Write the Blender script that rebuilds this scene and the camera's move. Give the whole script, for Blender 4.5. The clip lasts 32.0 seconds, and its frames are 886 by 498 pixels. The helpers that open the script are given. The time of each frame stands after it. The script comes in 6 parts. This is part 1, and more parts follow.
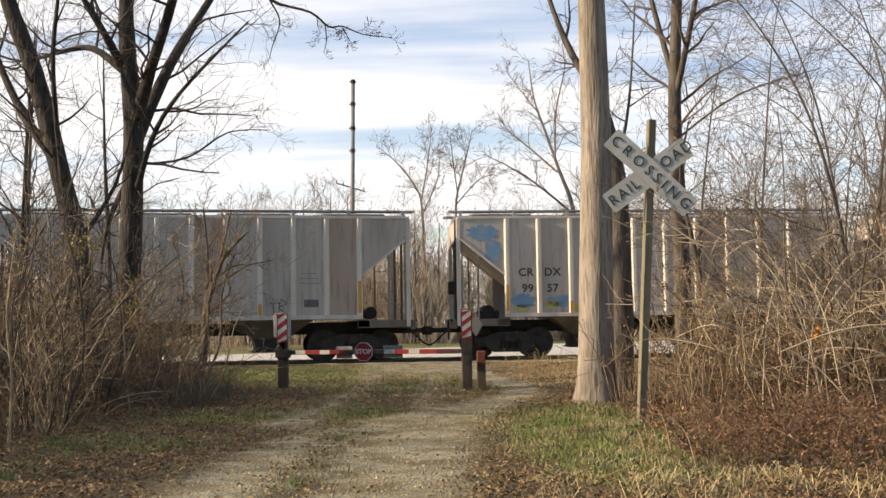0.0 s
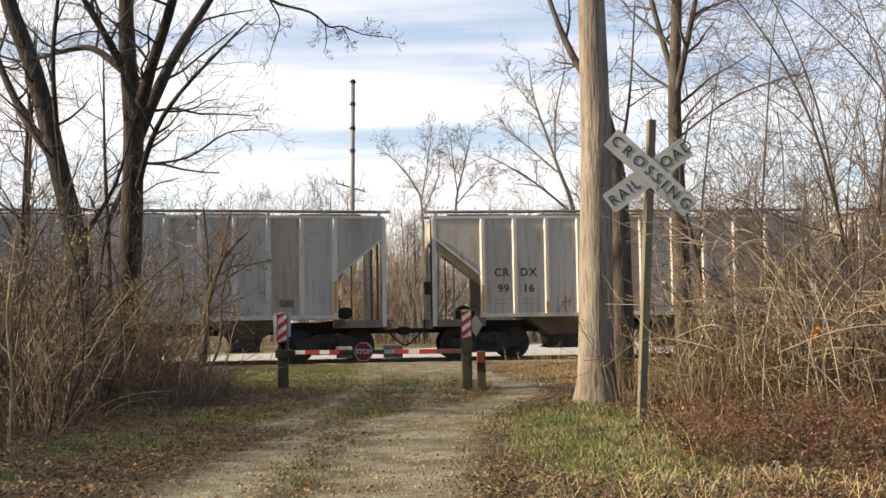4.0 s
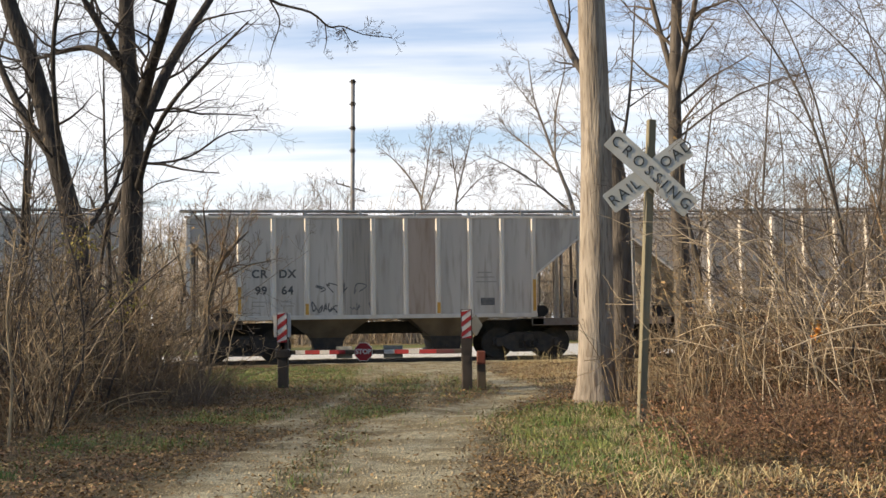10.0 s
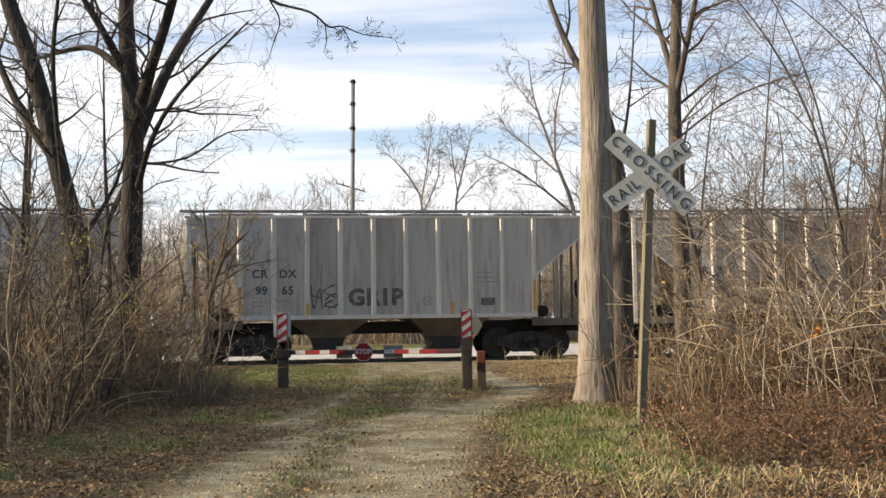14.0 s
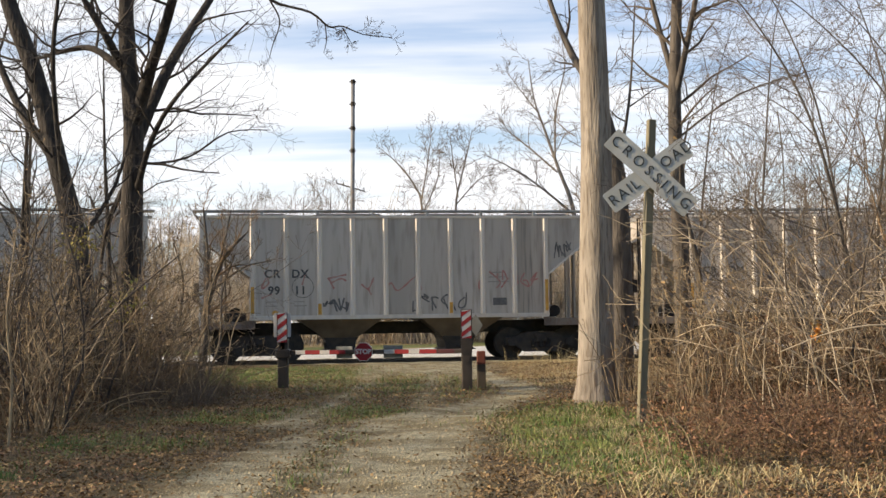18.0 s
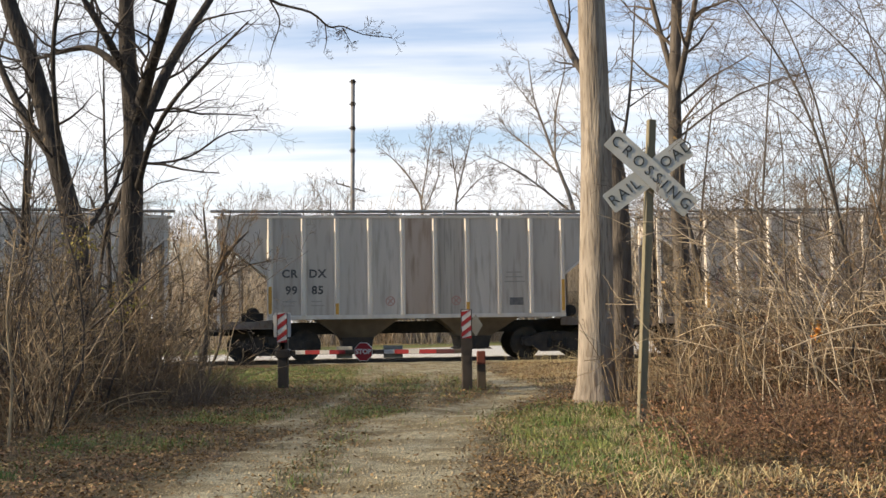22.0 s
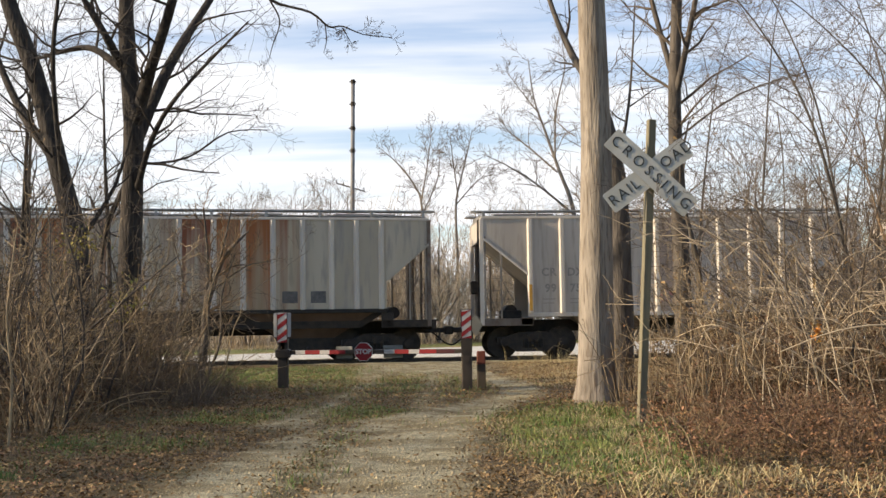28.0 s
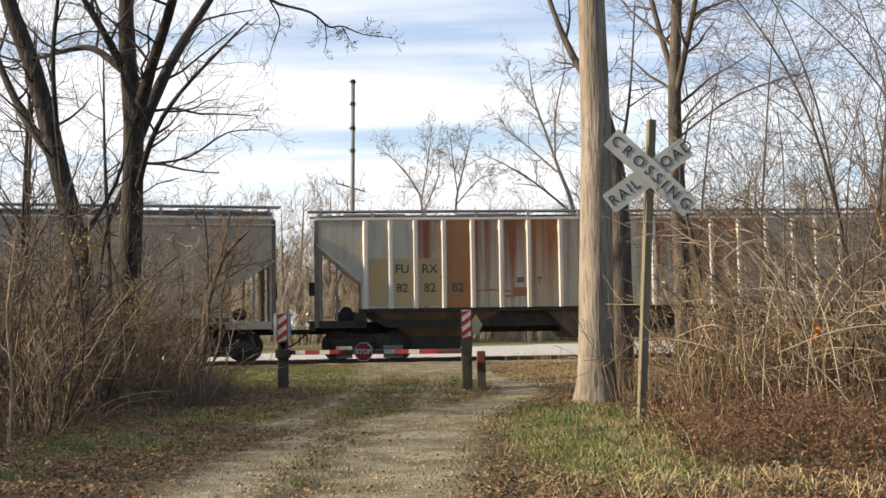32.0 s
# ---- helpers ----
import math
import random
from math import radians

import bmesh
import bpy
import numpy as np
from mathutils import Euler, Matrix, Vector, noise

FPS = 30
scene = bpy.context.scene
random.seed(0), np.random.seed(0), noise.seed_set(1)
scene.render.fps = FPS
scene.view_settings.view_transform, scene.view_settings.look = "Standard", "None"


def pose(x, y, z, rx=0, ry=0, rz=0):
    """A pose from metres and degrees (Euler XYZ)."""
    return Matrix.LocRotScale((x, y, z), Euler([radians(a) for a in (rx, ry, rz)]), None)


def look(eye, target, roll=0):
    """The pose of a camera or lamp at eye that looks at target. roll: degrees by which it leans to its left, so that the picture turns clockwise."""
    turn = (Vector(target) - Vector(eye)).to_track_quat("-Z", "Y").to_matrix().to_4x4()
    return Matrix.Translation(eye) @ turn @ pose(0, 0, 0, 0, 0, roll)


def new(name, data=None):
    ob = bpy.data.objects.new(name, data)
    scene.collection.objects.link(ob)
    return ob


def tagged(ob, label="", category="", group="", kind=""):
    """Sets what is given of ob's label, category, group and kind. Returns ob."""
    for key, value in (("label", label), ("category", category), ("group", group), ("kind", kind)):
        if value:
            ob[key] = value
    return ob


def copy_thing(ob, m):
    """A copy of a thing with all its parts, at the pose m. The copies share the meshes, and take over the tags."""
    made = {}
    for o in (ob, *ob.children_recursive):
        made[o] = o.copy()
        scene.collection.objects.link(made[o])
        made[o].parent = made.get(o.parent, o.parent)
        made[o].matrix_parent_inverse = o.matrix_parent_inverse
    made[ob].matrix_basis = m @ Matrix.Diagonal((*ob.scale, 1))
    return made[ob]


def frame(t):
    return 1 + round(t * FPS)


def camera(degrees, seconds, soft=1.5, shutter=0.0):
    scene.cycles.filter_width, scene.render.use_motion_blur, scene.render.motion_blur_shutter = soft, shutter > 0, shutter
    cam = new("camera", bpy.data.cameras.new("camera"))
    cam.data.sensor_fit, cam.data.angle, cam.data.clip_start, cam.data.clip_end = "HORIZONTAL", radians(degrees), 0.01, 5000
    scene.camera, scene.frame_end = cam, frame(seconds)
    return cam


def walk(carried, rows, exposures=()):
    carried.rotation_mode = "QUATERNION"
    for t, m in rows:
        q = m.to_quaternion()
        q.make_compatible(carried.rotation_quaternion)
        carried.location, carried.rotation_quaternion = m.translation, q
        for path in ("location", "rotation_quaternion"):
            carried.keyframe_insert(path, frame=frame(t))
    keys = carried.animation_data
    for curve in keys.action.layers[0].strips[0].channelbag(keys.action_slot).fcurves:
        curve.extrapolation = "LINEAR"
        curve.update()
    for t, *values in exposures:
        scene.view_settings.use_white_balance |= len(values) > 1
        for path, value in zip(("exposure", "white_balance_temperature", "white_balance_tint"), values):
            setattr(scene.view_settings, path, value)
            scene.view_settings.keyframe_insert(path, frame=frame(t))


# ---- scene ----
cam = camera(41.86, 32.0, soft=1.5)
EYE = Vector((0.0, 0.0, 1.07))
STAND = look(EYE, EYE + Vector((0, 1, math.tan(radians(3.69)))), -0.8)
walk(cam, [(0.0, STAND), (32.0, STAND)], exposures=[(0.0, 0.6, 6950.0, 12.5), (3.5, 0.6, 6950.0, 12.5), (5.5, 0.6, 6650.0, 10.5), (32.0, 0.6, 6650.0, 10.5)])

# the railway line: a long bend whose middle lies on the viewer's side, straight beyond both ends
TRACK_TURN = radians(7.915)
BEND_R, BEND_FROM, BEND_TO = 105.2, -30.0, 34.0
TRACK_MID = Vector((0, 34.184, 0)) + Vector((-math.sin(TRACK_TURN), math.cos(TRACK_TURN), 0)) * 1.56
BEND_MID = TRACK_MID - Vector((-math.sin(TRACK_TURN), math.cos(TRACK_TURN), 0)) * BEND_R
RAIL_TOP = 0.02
WHEEL_R = 0.457


def line_at(s):
    """Place and heading on the middle of the track, s metres along it."""
    c = min(max(s, BEND_FROM), BEND_TO)
    h = TRACK_TURN - c / BEND_R
    p = BEND_MID + Vector((-math.sin(h), math.cos(h), 0)) * BEND_R
    return p + Vector((math.cos(h), math.sin(h), 0)) * (s - c), h


def train_shift(t):
    """How far along the line the train has come at t seconds."""
    u = t / 16 - 1
    return 54.7237 * u + 1.3727 * u**2 - 1.7832 * u**3 + 1.5399 * u**4 + 1.676 * u**5 - 1.0038 * u**6 - 0.6797 * u**7


# ---- light ----
SUN_EL, SUN_AZ = radians(23), radians(-99.0)
to_sun = Vector((math.sin(SUN_AZ) * math.cos(SUN_EL), math.cos(SUN_AZ) * math.cos(SUN_EL), math.sin(SUN_EL)))
sun = new("sun", bpy.data.lights.new("sun", "SUN"))
sun.data.energy, sun.data.angle, sun.data.color = 5.0, radians(0.6), (1.0, 0.86, 0.65)
sun.matrix_world = look(to_sun * 50, Vector((0, 0, 0)))

world = bpy.data.worlds.new("sky")
scene.world = world
world.use_nodes = True
wn, wl = world.node_tree.nodes, world.node_tree.links
wn.clear()
w_out = wn.new("ShaderNodeOutputWorld")
w_bg = wn.new("ShaderNodeBackground")
w_sky = wn.new("ShaderNodeTexSky")
w_sky.sky_type, w_sky.sun_disc = "NISHITA", False
w_sky.sun_elevation, w_sky.sun_rotation = SUN_EL, SUN_AZ
w_sky.air_density, w_sky.dust_density, w_sky.ozone_density = 1.0, 0.4, 1.5
w_tc = wn.new("ShaderNodeTexCoord")
w_sep = wn.new("ShaderNodeSeparateXYZ")
w_add = wn.new("ShaderNodeMath")
w_add.operation, w_add.inputs[1].default_value = "ADD", 0.12
w_max = wn.new("ShaderNodeMath")
w_max.operation, w_max.inputs[1].default_value = "MAXIMUM", 0.05
w_dx, w_dy = wn.new("ShaderNodeMath"), wn.new("ShaderNodeMath")
w_dx.operation = w_dy.operation = "DIVIDE"
w_comb = wn.new("ShaderNodeCombineXYZ")
w_map = wn.new("ShaderNodeMapping")
w_map.inputs["Scale"].default_value = (0.32, 1.35, 1)
w_map.inputs["Location"].default_value = (3.1, 0.83, 0)
w_map.inputs["Rotation"].default_value = (0, 0, radians(4))
w_noise = wn.new("ShaderNodeTexNoise")
w_noise.inputs["Scale"].default_value, w_noise.inputs["Detail"].default_value = 1.5, 6
w_noise.inputs["Roughness"].default_value = 0.52
w_ramp = wn.new("ShaderNodeMapRange")
w_ramp.inputs["From Min"].default_value, w_ramp.inputs["From Max"].default_value = 0.34, 0.52
w_ramp.inputs["To Min"].default_value = 0.47
w_mix = wn.new("ShaderNodeMix")
w_mix.data_type = "RGBA"
w_mix.inputs[7].default_value = (11.7, 12.0, 12.6, 1)
wl.new(w_tc.outputs["Generated"], w_sep.inputs[0])
wl.new(w_sep.outputs[2], w_add.inputs[0])
wl.new(w_add.outputs[0], w_max.inputs[0])
wl.new(w_sep.outputs[0], w_dx.inputs[0])
wl.new(w_sep.outputs[1], w_dy.inputs[0])
wl.new(w_max.outputs[0], w_dx.inputs[1])
wl.new(w_max.outputs[0], w_dy.inputs[1])
wl.new(w_dx.outputs[0], w_comb.inputs[0])
wl.new(w_dy.outputs[0], w_comb.inputs[1])
wl.new(w_comb.outputs[0], w_map.inputs[0])
wl.new(w_map.outputs[0], w_noise.inputs["Vector"])
wl.new(w_noise.outputs[0], w_ramp.inputs[0])
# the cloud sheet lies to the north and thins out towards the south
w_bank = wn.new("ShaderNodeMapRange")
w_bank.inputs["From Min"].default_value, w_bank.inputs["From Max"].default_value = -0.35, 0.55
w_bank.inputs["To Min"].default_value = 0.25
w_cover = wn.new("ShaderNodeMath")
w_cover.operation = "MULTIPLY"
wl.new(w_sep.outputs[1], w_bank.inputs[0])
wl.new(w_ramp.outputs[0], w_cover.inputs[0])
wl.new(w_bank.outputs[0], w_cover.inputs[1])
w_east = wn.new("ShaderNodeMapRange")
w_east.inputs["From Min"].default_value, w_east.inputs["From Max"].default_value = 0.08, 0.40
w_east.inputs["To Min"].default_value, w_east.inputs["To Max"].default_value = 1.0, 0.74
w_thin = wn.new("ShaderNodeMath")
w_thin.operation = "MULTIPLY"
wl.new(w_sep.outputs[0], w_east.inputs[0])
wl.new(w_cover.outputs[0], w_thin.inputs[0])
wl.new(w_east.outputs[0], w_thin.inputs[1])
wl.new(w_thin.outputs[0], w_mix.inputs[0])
w_deep = wn.new("ShaderNodeHueSaturation")
w_deep.inputs["Saturation"].default_value, w_deep.inputs["Value"].default_value = 1.75, 1.8
w_deep.inputs["Hue"].default_value = 0.508
wl.new(w_sky.outputs[0], w_deep.inputs["Color"])
wl.new(w_deep.outputs[0], w_mix.inputs[6])
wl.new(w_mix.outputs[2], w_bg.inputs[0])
w_bg.inputs[1].default_value = 0.062
wl.new(w_bg.outputs[0], w_out.inputs[0])


# ---- materials ----
WARM_TINT = (1.045, 0.99, 0.93)  # a warmer light, multiplied into the colours of every mat() material


def mat(name, c1, c2, scale=3.0, rough=0.85, metal=0.0, bump=0.3, fine=40.0, stretch=(1, 1, 1), vary=0.0, c3=None, lo=0.35, hi=0.65, island=False):
    """Two colours mixed by a coarse grain, darkened and roughened by a fine one; vary: change from object to object."""
    c1, c2, c3 = (tuple(v * k for v, k in zip(c, WARM_TINT)) if c else None for c in (c1, c2, c3))
    m = bpy.data.materials.new(name)
    m.use_nodes = True
    n, l = m.node_tree.nodes, m.node_tree.links
    b = n["Principled BSDF"]
    b.inputs["Roughness"].default_value, b.inputs["Metallic"].default_value = rough, metal
    tc, mp = n.new("ShaderNodeTexCoord"), n.new("ShaderNodeMapping")
    mp.inputs["Scale"].default_value = stretch
    l.new(tc.outputs["Object"], mp.inputs[0])
    info = n.new("ShaderNodeObjectInfo")
    off = n.new("ShaderNodeMath")
    off.operation, off.inputs[1].default_value = "MULTIPLY", 57.0
    l.new(info.outputs["Random"], off.inputs[0])
    n1, n2 = n.new("ShaderNodeTexNoise"), n.new("ShaderNodeTexNoise")
    n1.noise_dimensions = "4D"
    l.new(off.outputs[0], n1.inputs["W"])
    for t, s, d in ((n1, scale, 5), (n2, fine, 3)):
        t.inputs["Scale"].default_value, t.inputs["Detail"].default_value = s, d
        l.new(mp.outputs[0], t.inputs["Vector"])
    rng = n.new("ShaderNodeMapRange")
    rng.inputs["From Min"].default_value, rng.inputs["From Max"].default_value = lo, hi
    l.new(n1.outputs[0], rng.inputs[0])
    mx = n.new("ShaderNodeMix")
    mx.data_type = "RGBA"
    mx.inputs[6].default_value, mx.inputs[7].default_value = (*c1, 1), (*c2, 1)
    l.new(rng.outputs[0], mx.inputs[0])
    colour = mx.outputs[2]
    if c3:
        r3, m3 = n.new("ShaderNodeMapRange"), n.new("ShaderNodeMix")
        r3.inputs["From Min"].default_value, r3.inputs["From Max"].default_value = 0.5, 0.7
        l.new(n2.outputs[0], r3.inputs[0])
        m3.data_type = "RGBA"
        m3.inputs[7].default_value = (*c3, 1)
        l.new(r3.outputs[0], m3.inputs[0])
        l.new(colour, m3.inputs[6])
        colour = m3.outputs[2]
    hsv = n.new("ShaderNodeHueSaturation")
    l.new(colour, hsv.inputs["Color"])
    val = n.new("ShaderNodeMapRange")
    val.inputs["To Min"].default_value, val.inputs["To Max"].default_value = 1 - vary, 1 + vary
    if island:
        geo = n.new("ShaderNodeNewGeometry")
        l.new(geo.outputs["Random Per Island"], val.inputs[0])
    else:
        l.new(info.outputs["Random"], val.inputs[0])
    l.new(val.outputs[0], hsv.inputs["Value"])
    l.new(hsv.outputs[0], b.inputs["Base Color"])
    if bump:
        bp = n.new("ShaderNodeBump")
        bp.inputs["Strength"].default_value, bp.inputs["Distance"].default_value = bump, 0.02
        l.new(n2.outputs[0], bp.inputs["Height"])
        l.new(bp.outputs[0], b.inputs["Normal"])
    return m


M = {}
M["car_grey"] = mat("car_grey_paint", (0.485, 0.44, 0.39), (0.39, 0.35, 0.308), 0.9, 0.62, 0, 0.03, 4, (1.8, 1.8, 0.22), 0.10, (0.32, 0.28, 0.24))
M["rib_grey"] = mat("rib_grey_paint", (0.60, 0.555, 0.495), (0.50, 0.455, 0.40), 2.0, 0.55, 0, 0.05, 12, (2, 2, 0.4), 0.06)
M["car_pale"] = mat("car_blue_grey_paint", (0.50, 0.445, 0.355), (0.42, 0.37, 0.29), 0.8, 0.6, 0, 0.03, 3.5, (1.6, 1.6, 0.25), 0.08, (0.33, 0.30, 0.265))
M["car_rust"] = mat("rust_streaked_paint", (0.48, 0.38, 0.265), (0.37, 0.27, 0.165), 1.3, 0.7, 0, 0.1, 8, (2.5, 2.5, 0.2), 0.08)


def run_rust(m, amount, low=0.50, high=0.78, rust=(0.25, 0.072, 0.026)):
    """Rust streaks that start under the eave and thin out downwards."""
    n, l = m.node_tree.nodes, m.node_tree.links
    base = n["Principled BSDF"].inputs["Base Color"].links[0].from_socket
    tc, mp, ns = n.new("ShaderNodeTexCoord"), n.new("ShaderNodeMapping"), n.new("ShaderNodeTexNoise")
    mp.inputs["Scale"].default_value = (5.0, 5.0, 0.13)
    ns.inputs["Scale"].default_value, ns.inputs["Detail"].default_value = 1.0, 4
    l.new(tc.outputs["Object"], mp.inputs[0])
    l.new(mp.outputs[0], ns.inputs["Vector"])
    sep, z = n.new("ShaderNodeSeparateXYZ"), n.new("ShaderNodeMapRange")
    l.new(tc.outputs["Object"], sep.inputs[0])
    l.new(sep.outputs[2], z.inputs[0])
    for key, v in (("From Min", 1.5), ("From Max", 4.15), ("To Min", -0.02), ("To Max", 0.22 + amount)):
        z.inputs[key].default_value = v
    add, r, mx = n.new("ShaderNodeMath"), n.new("ShaderNodeMapRange"), n.new("ShaderNodeMix")
    l.new(ns.outputs[0], add.inputs[0])
    l.new(z.outputs[0], add.inputs[1])
    r.inputs["From Min"].default_value, r.inputs["From Max"].default_value = low, high
    l.new(add.outputs[0], r.inputs[0])
    mx.data_type = "RGBA"
    mx.inputs[7].default_value = (*rust, 1)
    l.new(r.outputs[0], mx.inputs[0])
    l.new(base, mx.inputs[6])
    l.new(mx.outputs[2], n["Principled BSDF"].inputs["Base Color"])


run_rust(M["car_rust"], 0.10, 0.50, 0.80, (0.33, 0.11, 0.03))
for key, amount in (("car_streak", 0.04), ("car_touch", -0.10)):
    M[key] = mat(key + "_paint", (0.52, 0.44, 0.33), (0.42, 0.35, 0.25), 0.8, 0.65, 0, 0.04, 5, (1.8, 1.8, 0.22), 0.08, (0.32, 0.27, 0.20))
    run_rust(M[key], amount)
M["car_stain"] = mat("yellow_stained_paint", (0.42, 0.285, 0.13), (0.40, 0.30, 0.17), 1.4, 0.65, 0, 0.06, 11, (2, 2, 0.5), 0.06)
M["car_ochre"] = mat("ochre_rust_paint", (0.36, 0.17, 0.06), (0.30, 0.13, 0.05), 1.4, 0.7, 0, 0.06, 11, (2, 2, 0.5), 0.05)
M["car_tan"] = mat("tan_weathered_paint", (0.50, 0.385, 0.27), (0.41, 0.32, 0.235), 0.9, 0.65, 0, 0.05, 8, (1, 1, 0.5), 0.06, (0.34, 0.28, 0.22))
M["dusty_slope"] = mat("dusty_tan_slope_sheet", (0.47, 0.42, 0.345), (0.35, 0.31, 0.25), 2.0, 0.85, 0, 0.1, 14, (1, 1, 0.6), 0.06)
M["end_grime"] = mat("grimy_end_steel", (0.18, 0.150, 0.125), (0.12, 0.092, 0.072), 3, 0.8, 0, 0.1, 12, (1, 1, 0.5), 0.1, (0.13, 0.085, 0.06))
M["post_grey"] = mat("dull_grey_steel", (0.27, 0.24, 0.205), (0.18, 0.155, 0.13), 3, 0.7, 0, 0.05, 12, (1, 1, 0.4), 0.06)
M["hopper"] = mat("hopper_grime", (0.185, 0.150, 0.112), (0.105, 0.084, 0.063), 1.8, 0.85, 0, 0.2, 14, (1, 1, 0.6), 0.05)
M["bay_dark"] = mat("dark_brown_bay", (0.14, 0.094, 0.068), (0.08, 0.052, 0.037), 1.8, 0.85, 0, 0.2, 14, (1, 1, 0.6), 0.05)
M["black_steel"] = mat("black_steel", (0.020, 0.019, 0.018), (0.040, 0.034, 0.028), 5, 0.7, 0.3, 0.2, 30)
M["truck_steel"] = mat("truck_steel", (0.028, 0.024, 0.021), (0.055, 0.042, 0.032), 6, 0.8, 0.2, 0.3, 30)
M["roof_steel"] = mat("roof_steel", (0.22, 0.215, 0.205), (0.12, 0.11, 0.10), 1.5, 0.6, 0.1, 0.1, 16, (0.6, 2, 1))
M["walkway"] = mat("galvanised_walkway", (0.38, 0.38, 0.37), (0.26, 0.25, 0.24), 3, 0.5, 0.5, 0.2, 30)
M["yellow_mark"] = mat("yellow_reflector", (0.55, 0.30, 0.04), (0.42, 0.22, 0.04), 6, 0.5, 0, 0.05, 40)
M["letter"] = mat("stencil_black", (0.045, 0.044, 0.044), (0.085, 0.083, 0.08), 9, 0.7, 0, 0, 40)
M["letter_faint"] = mat("faded_stencil", (0.235, 0.218, 0.20), (0.28, 0.26, 0.24), 9, 0.7, 0, 0, 40)
M["white_mark"] = mat("white_marking", (0.50, 0.49, 0.47), (0.40, 0.39, 0.37), 8, 0.6, 0, 0, 40)
M["spray_black"] = mat("black_spray_paint", (0.075, 0.072, 0.072), (0.15, 0.14, 0.135), 7, 0.6, 0, 0, 40)
M["spray_grey"] = mat("faded_grey_spray_paint", (0.055, 0.05, 0.048), (0.13, 0.12, 0.112), 5, 0.65, 0, 0, 30)
M["spray_red"] = mat("red_spray_paint", (0.36, 0.145, 0.125), (0.36, 0.22, 0.19), 7, 0.6, 0, 0, 40)
M["spray_blue"] = mat("blue_spray_paint", (0.09, 0.24, 0.42), (0.24, 0.30, 0.34), 4, 0.6, 0, 0, 20, (1, 1, 1), 0, None, 0.3, 0.75)
M["spray_yellow"] = mat("yellow_spray_paint", (0.50, 0.40, 0.07), (0.34, 0.32, 0.16), 5, 0.6, 0, 0, 20)
M["rail"] = mat("worn_rail", (0.10, 0.075, 0.055), (0.055, 0.042, 0.035), 5, 0.5, 0.6, 0.1, 30)
M["sleeper"] = mat("creosoted_sleeper", (0.075, 0.06, 0.048), (0.045, 0.037, 0.03), 3, 0.95, 0, 0.5, 25, (0.4, 3, 3), 0.2)
M["gate_dark"] = mat("dark_painted_post", (0.018, 0.015, 0.012), (0.040, 0.031, 0.024), 6, 0.6, 0.1, 0.3, 35, (1, 1, 0.3))
M["gate_brown"] = mat("brown_steel_arm", (0.080, 0.060, 0.042), (0.048, 0.036, 0.026), 5, 0.6, 0.2, 0.1, 30)
M["sheet_red"] = mat("red_reflective_sheet", (0.29, 0.012, 0.013), (0.24, 0.012, 0.013), 6, 0.7, 0, 0.02, 50)
M["sheet_white"] = mat("white_reflective_sheet", (0.54, 0.525, 0.50), (0.45, 0.435, 0.41), 6, 0.45, 0, 0.02, 50)
M["letter_white"] = mat("white_sign_letters", (0.62, 0.60, 0.57), (0.55, 0.53, 0.50), 6, 0.45, 0, 0.02, 50)
M["sheet_dark_red"] = mat("faded_dark_red_sheet", (0.10, 0.018, 0.018), (0.075, 0.02, 0.018), 6, 0.5, 0, 0.02, 50)
M["bollard"] = mat("stained_bollard_wood", (0.088, 0.066, 0.042), (0.058, 0.044, 0.03), 5, 0.85, 0, 0.3, 30, (2, 2, 0.4))
M["sheet_grey"] = mat("dull_grey_plate", (0.26, 0.26, 0.235), (0.19, 0.19, 0.17), 5, 0.6, 0.2, 0.05, 40)
M["post_wood"] = mat("weathered_post_wood", (0.225, 0.195, 0.125), (0.155, 0.14, 0.095), 3, 0.9, 0, 0.5, 30, (6, 6, 0.4), 0.05)
M["post_red"] = mat("red_post_top", (0.21, 0.055, 0.032), (0.14, 0.05, 0.032), 8, 0.8, 0, 0.3, 30)
M["sign_white"] = mat("weathered_sign_white", (0.44, 0.445, 0.42), (0.36, 0.365, 0.335), 4, 0.5, 0, 0.05, 30)
M["sign_black"] = mat("sign_black", (0.03, 0.032, 0.032), (0.055, 0.055, 0.05), 8, 0.5, 0, 0, 30)
M["bark_dark"] = mat("dark_furrowed_bark", (0.060, 0.048, 0.038), (0.016, 0.013, 0.011), 15, 0.95, 0, 1.6, 26, (1.3, 1.3, 0.26), 0.1)
M["bark_pale"] = mat("pale_stripped_trunk", (0.335, 0.292, 0.240), (0.175, 0.148, 0.118), 3.4, 0.9, 0, 1.1, 13, (2.6, 2.6, 0.34), 0.05, (0.15, 0.118, 0.088))
M["bark_grey"] = mat("grey_brown_bark", (0.12, 0.102, 0.084), (0.058, 0.049, 0.041), 12, 0.95, 0, 0.9, 34, (1, 1, 0.25), 0.12)
M["twig_dark"] = mat("dark_twigs", (0.062, 0.049, 0.039), (0.040, 0.032, 0.026), 4, 0.9, 0, 0, 30, (1, 1, 1), 0.1)
M["twig_tan"] = mat("tan_stems", (0.36, 0.277, 0.168), (0.165, 0.122, 0.074), 2.2, 0.85, 0, 0, 30, (1, 1, 1), 0.65, None, 0.35, 0.65, True)
M["twig_pale"] = mat("pale_canes", (0.54, 0.445, 0.315), (0.34, 0.27, 0.178), 2.2, 0.8, 0, 0, 30, (1, 1, 1), 0.25, None, 0.35, 0.65, True)
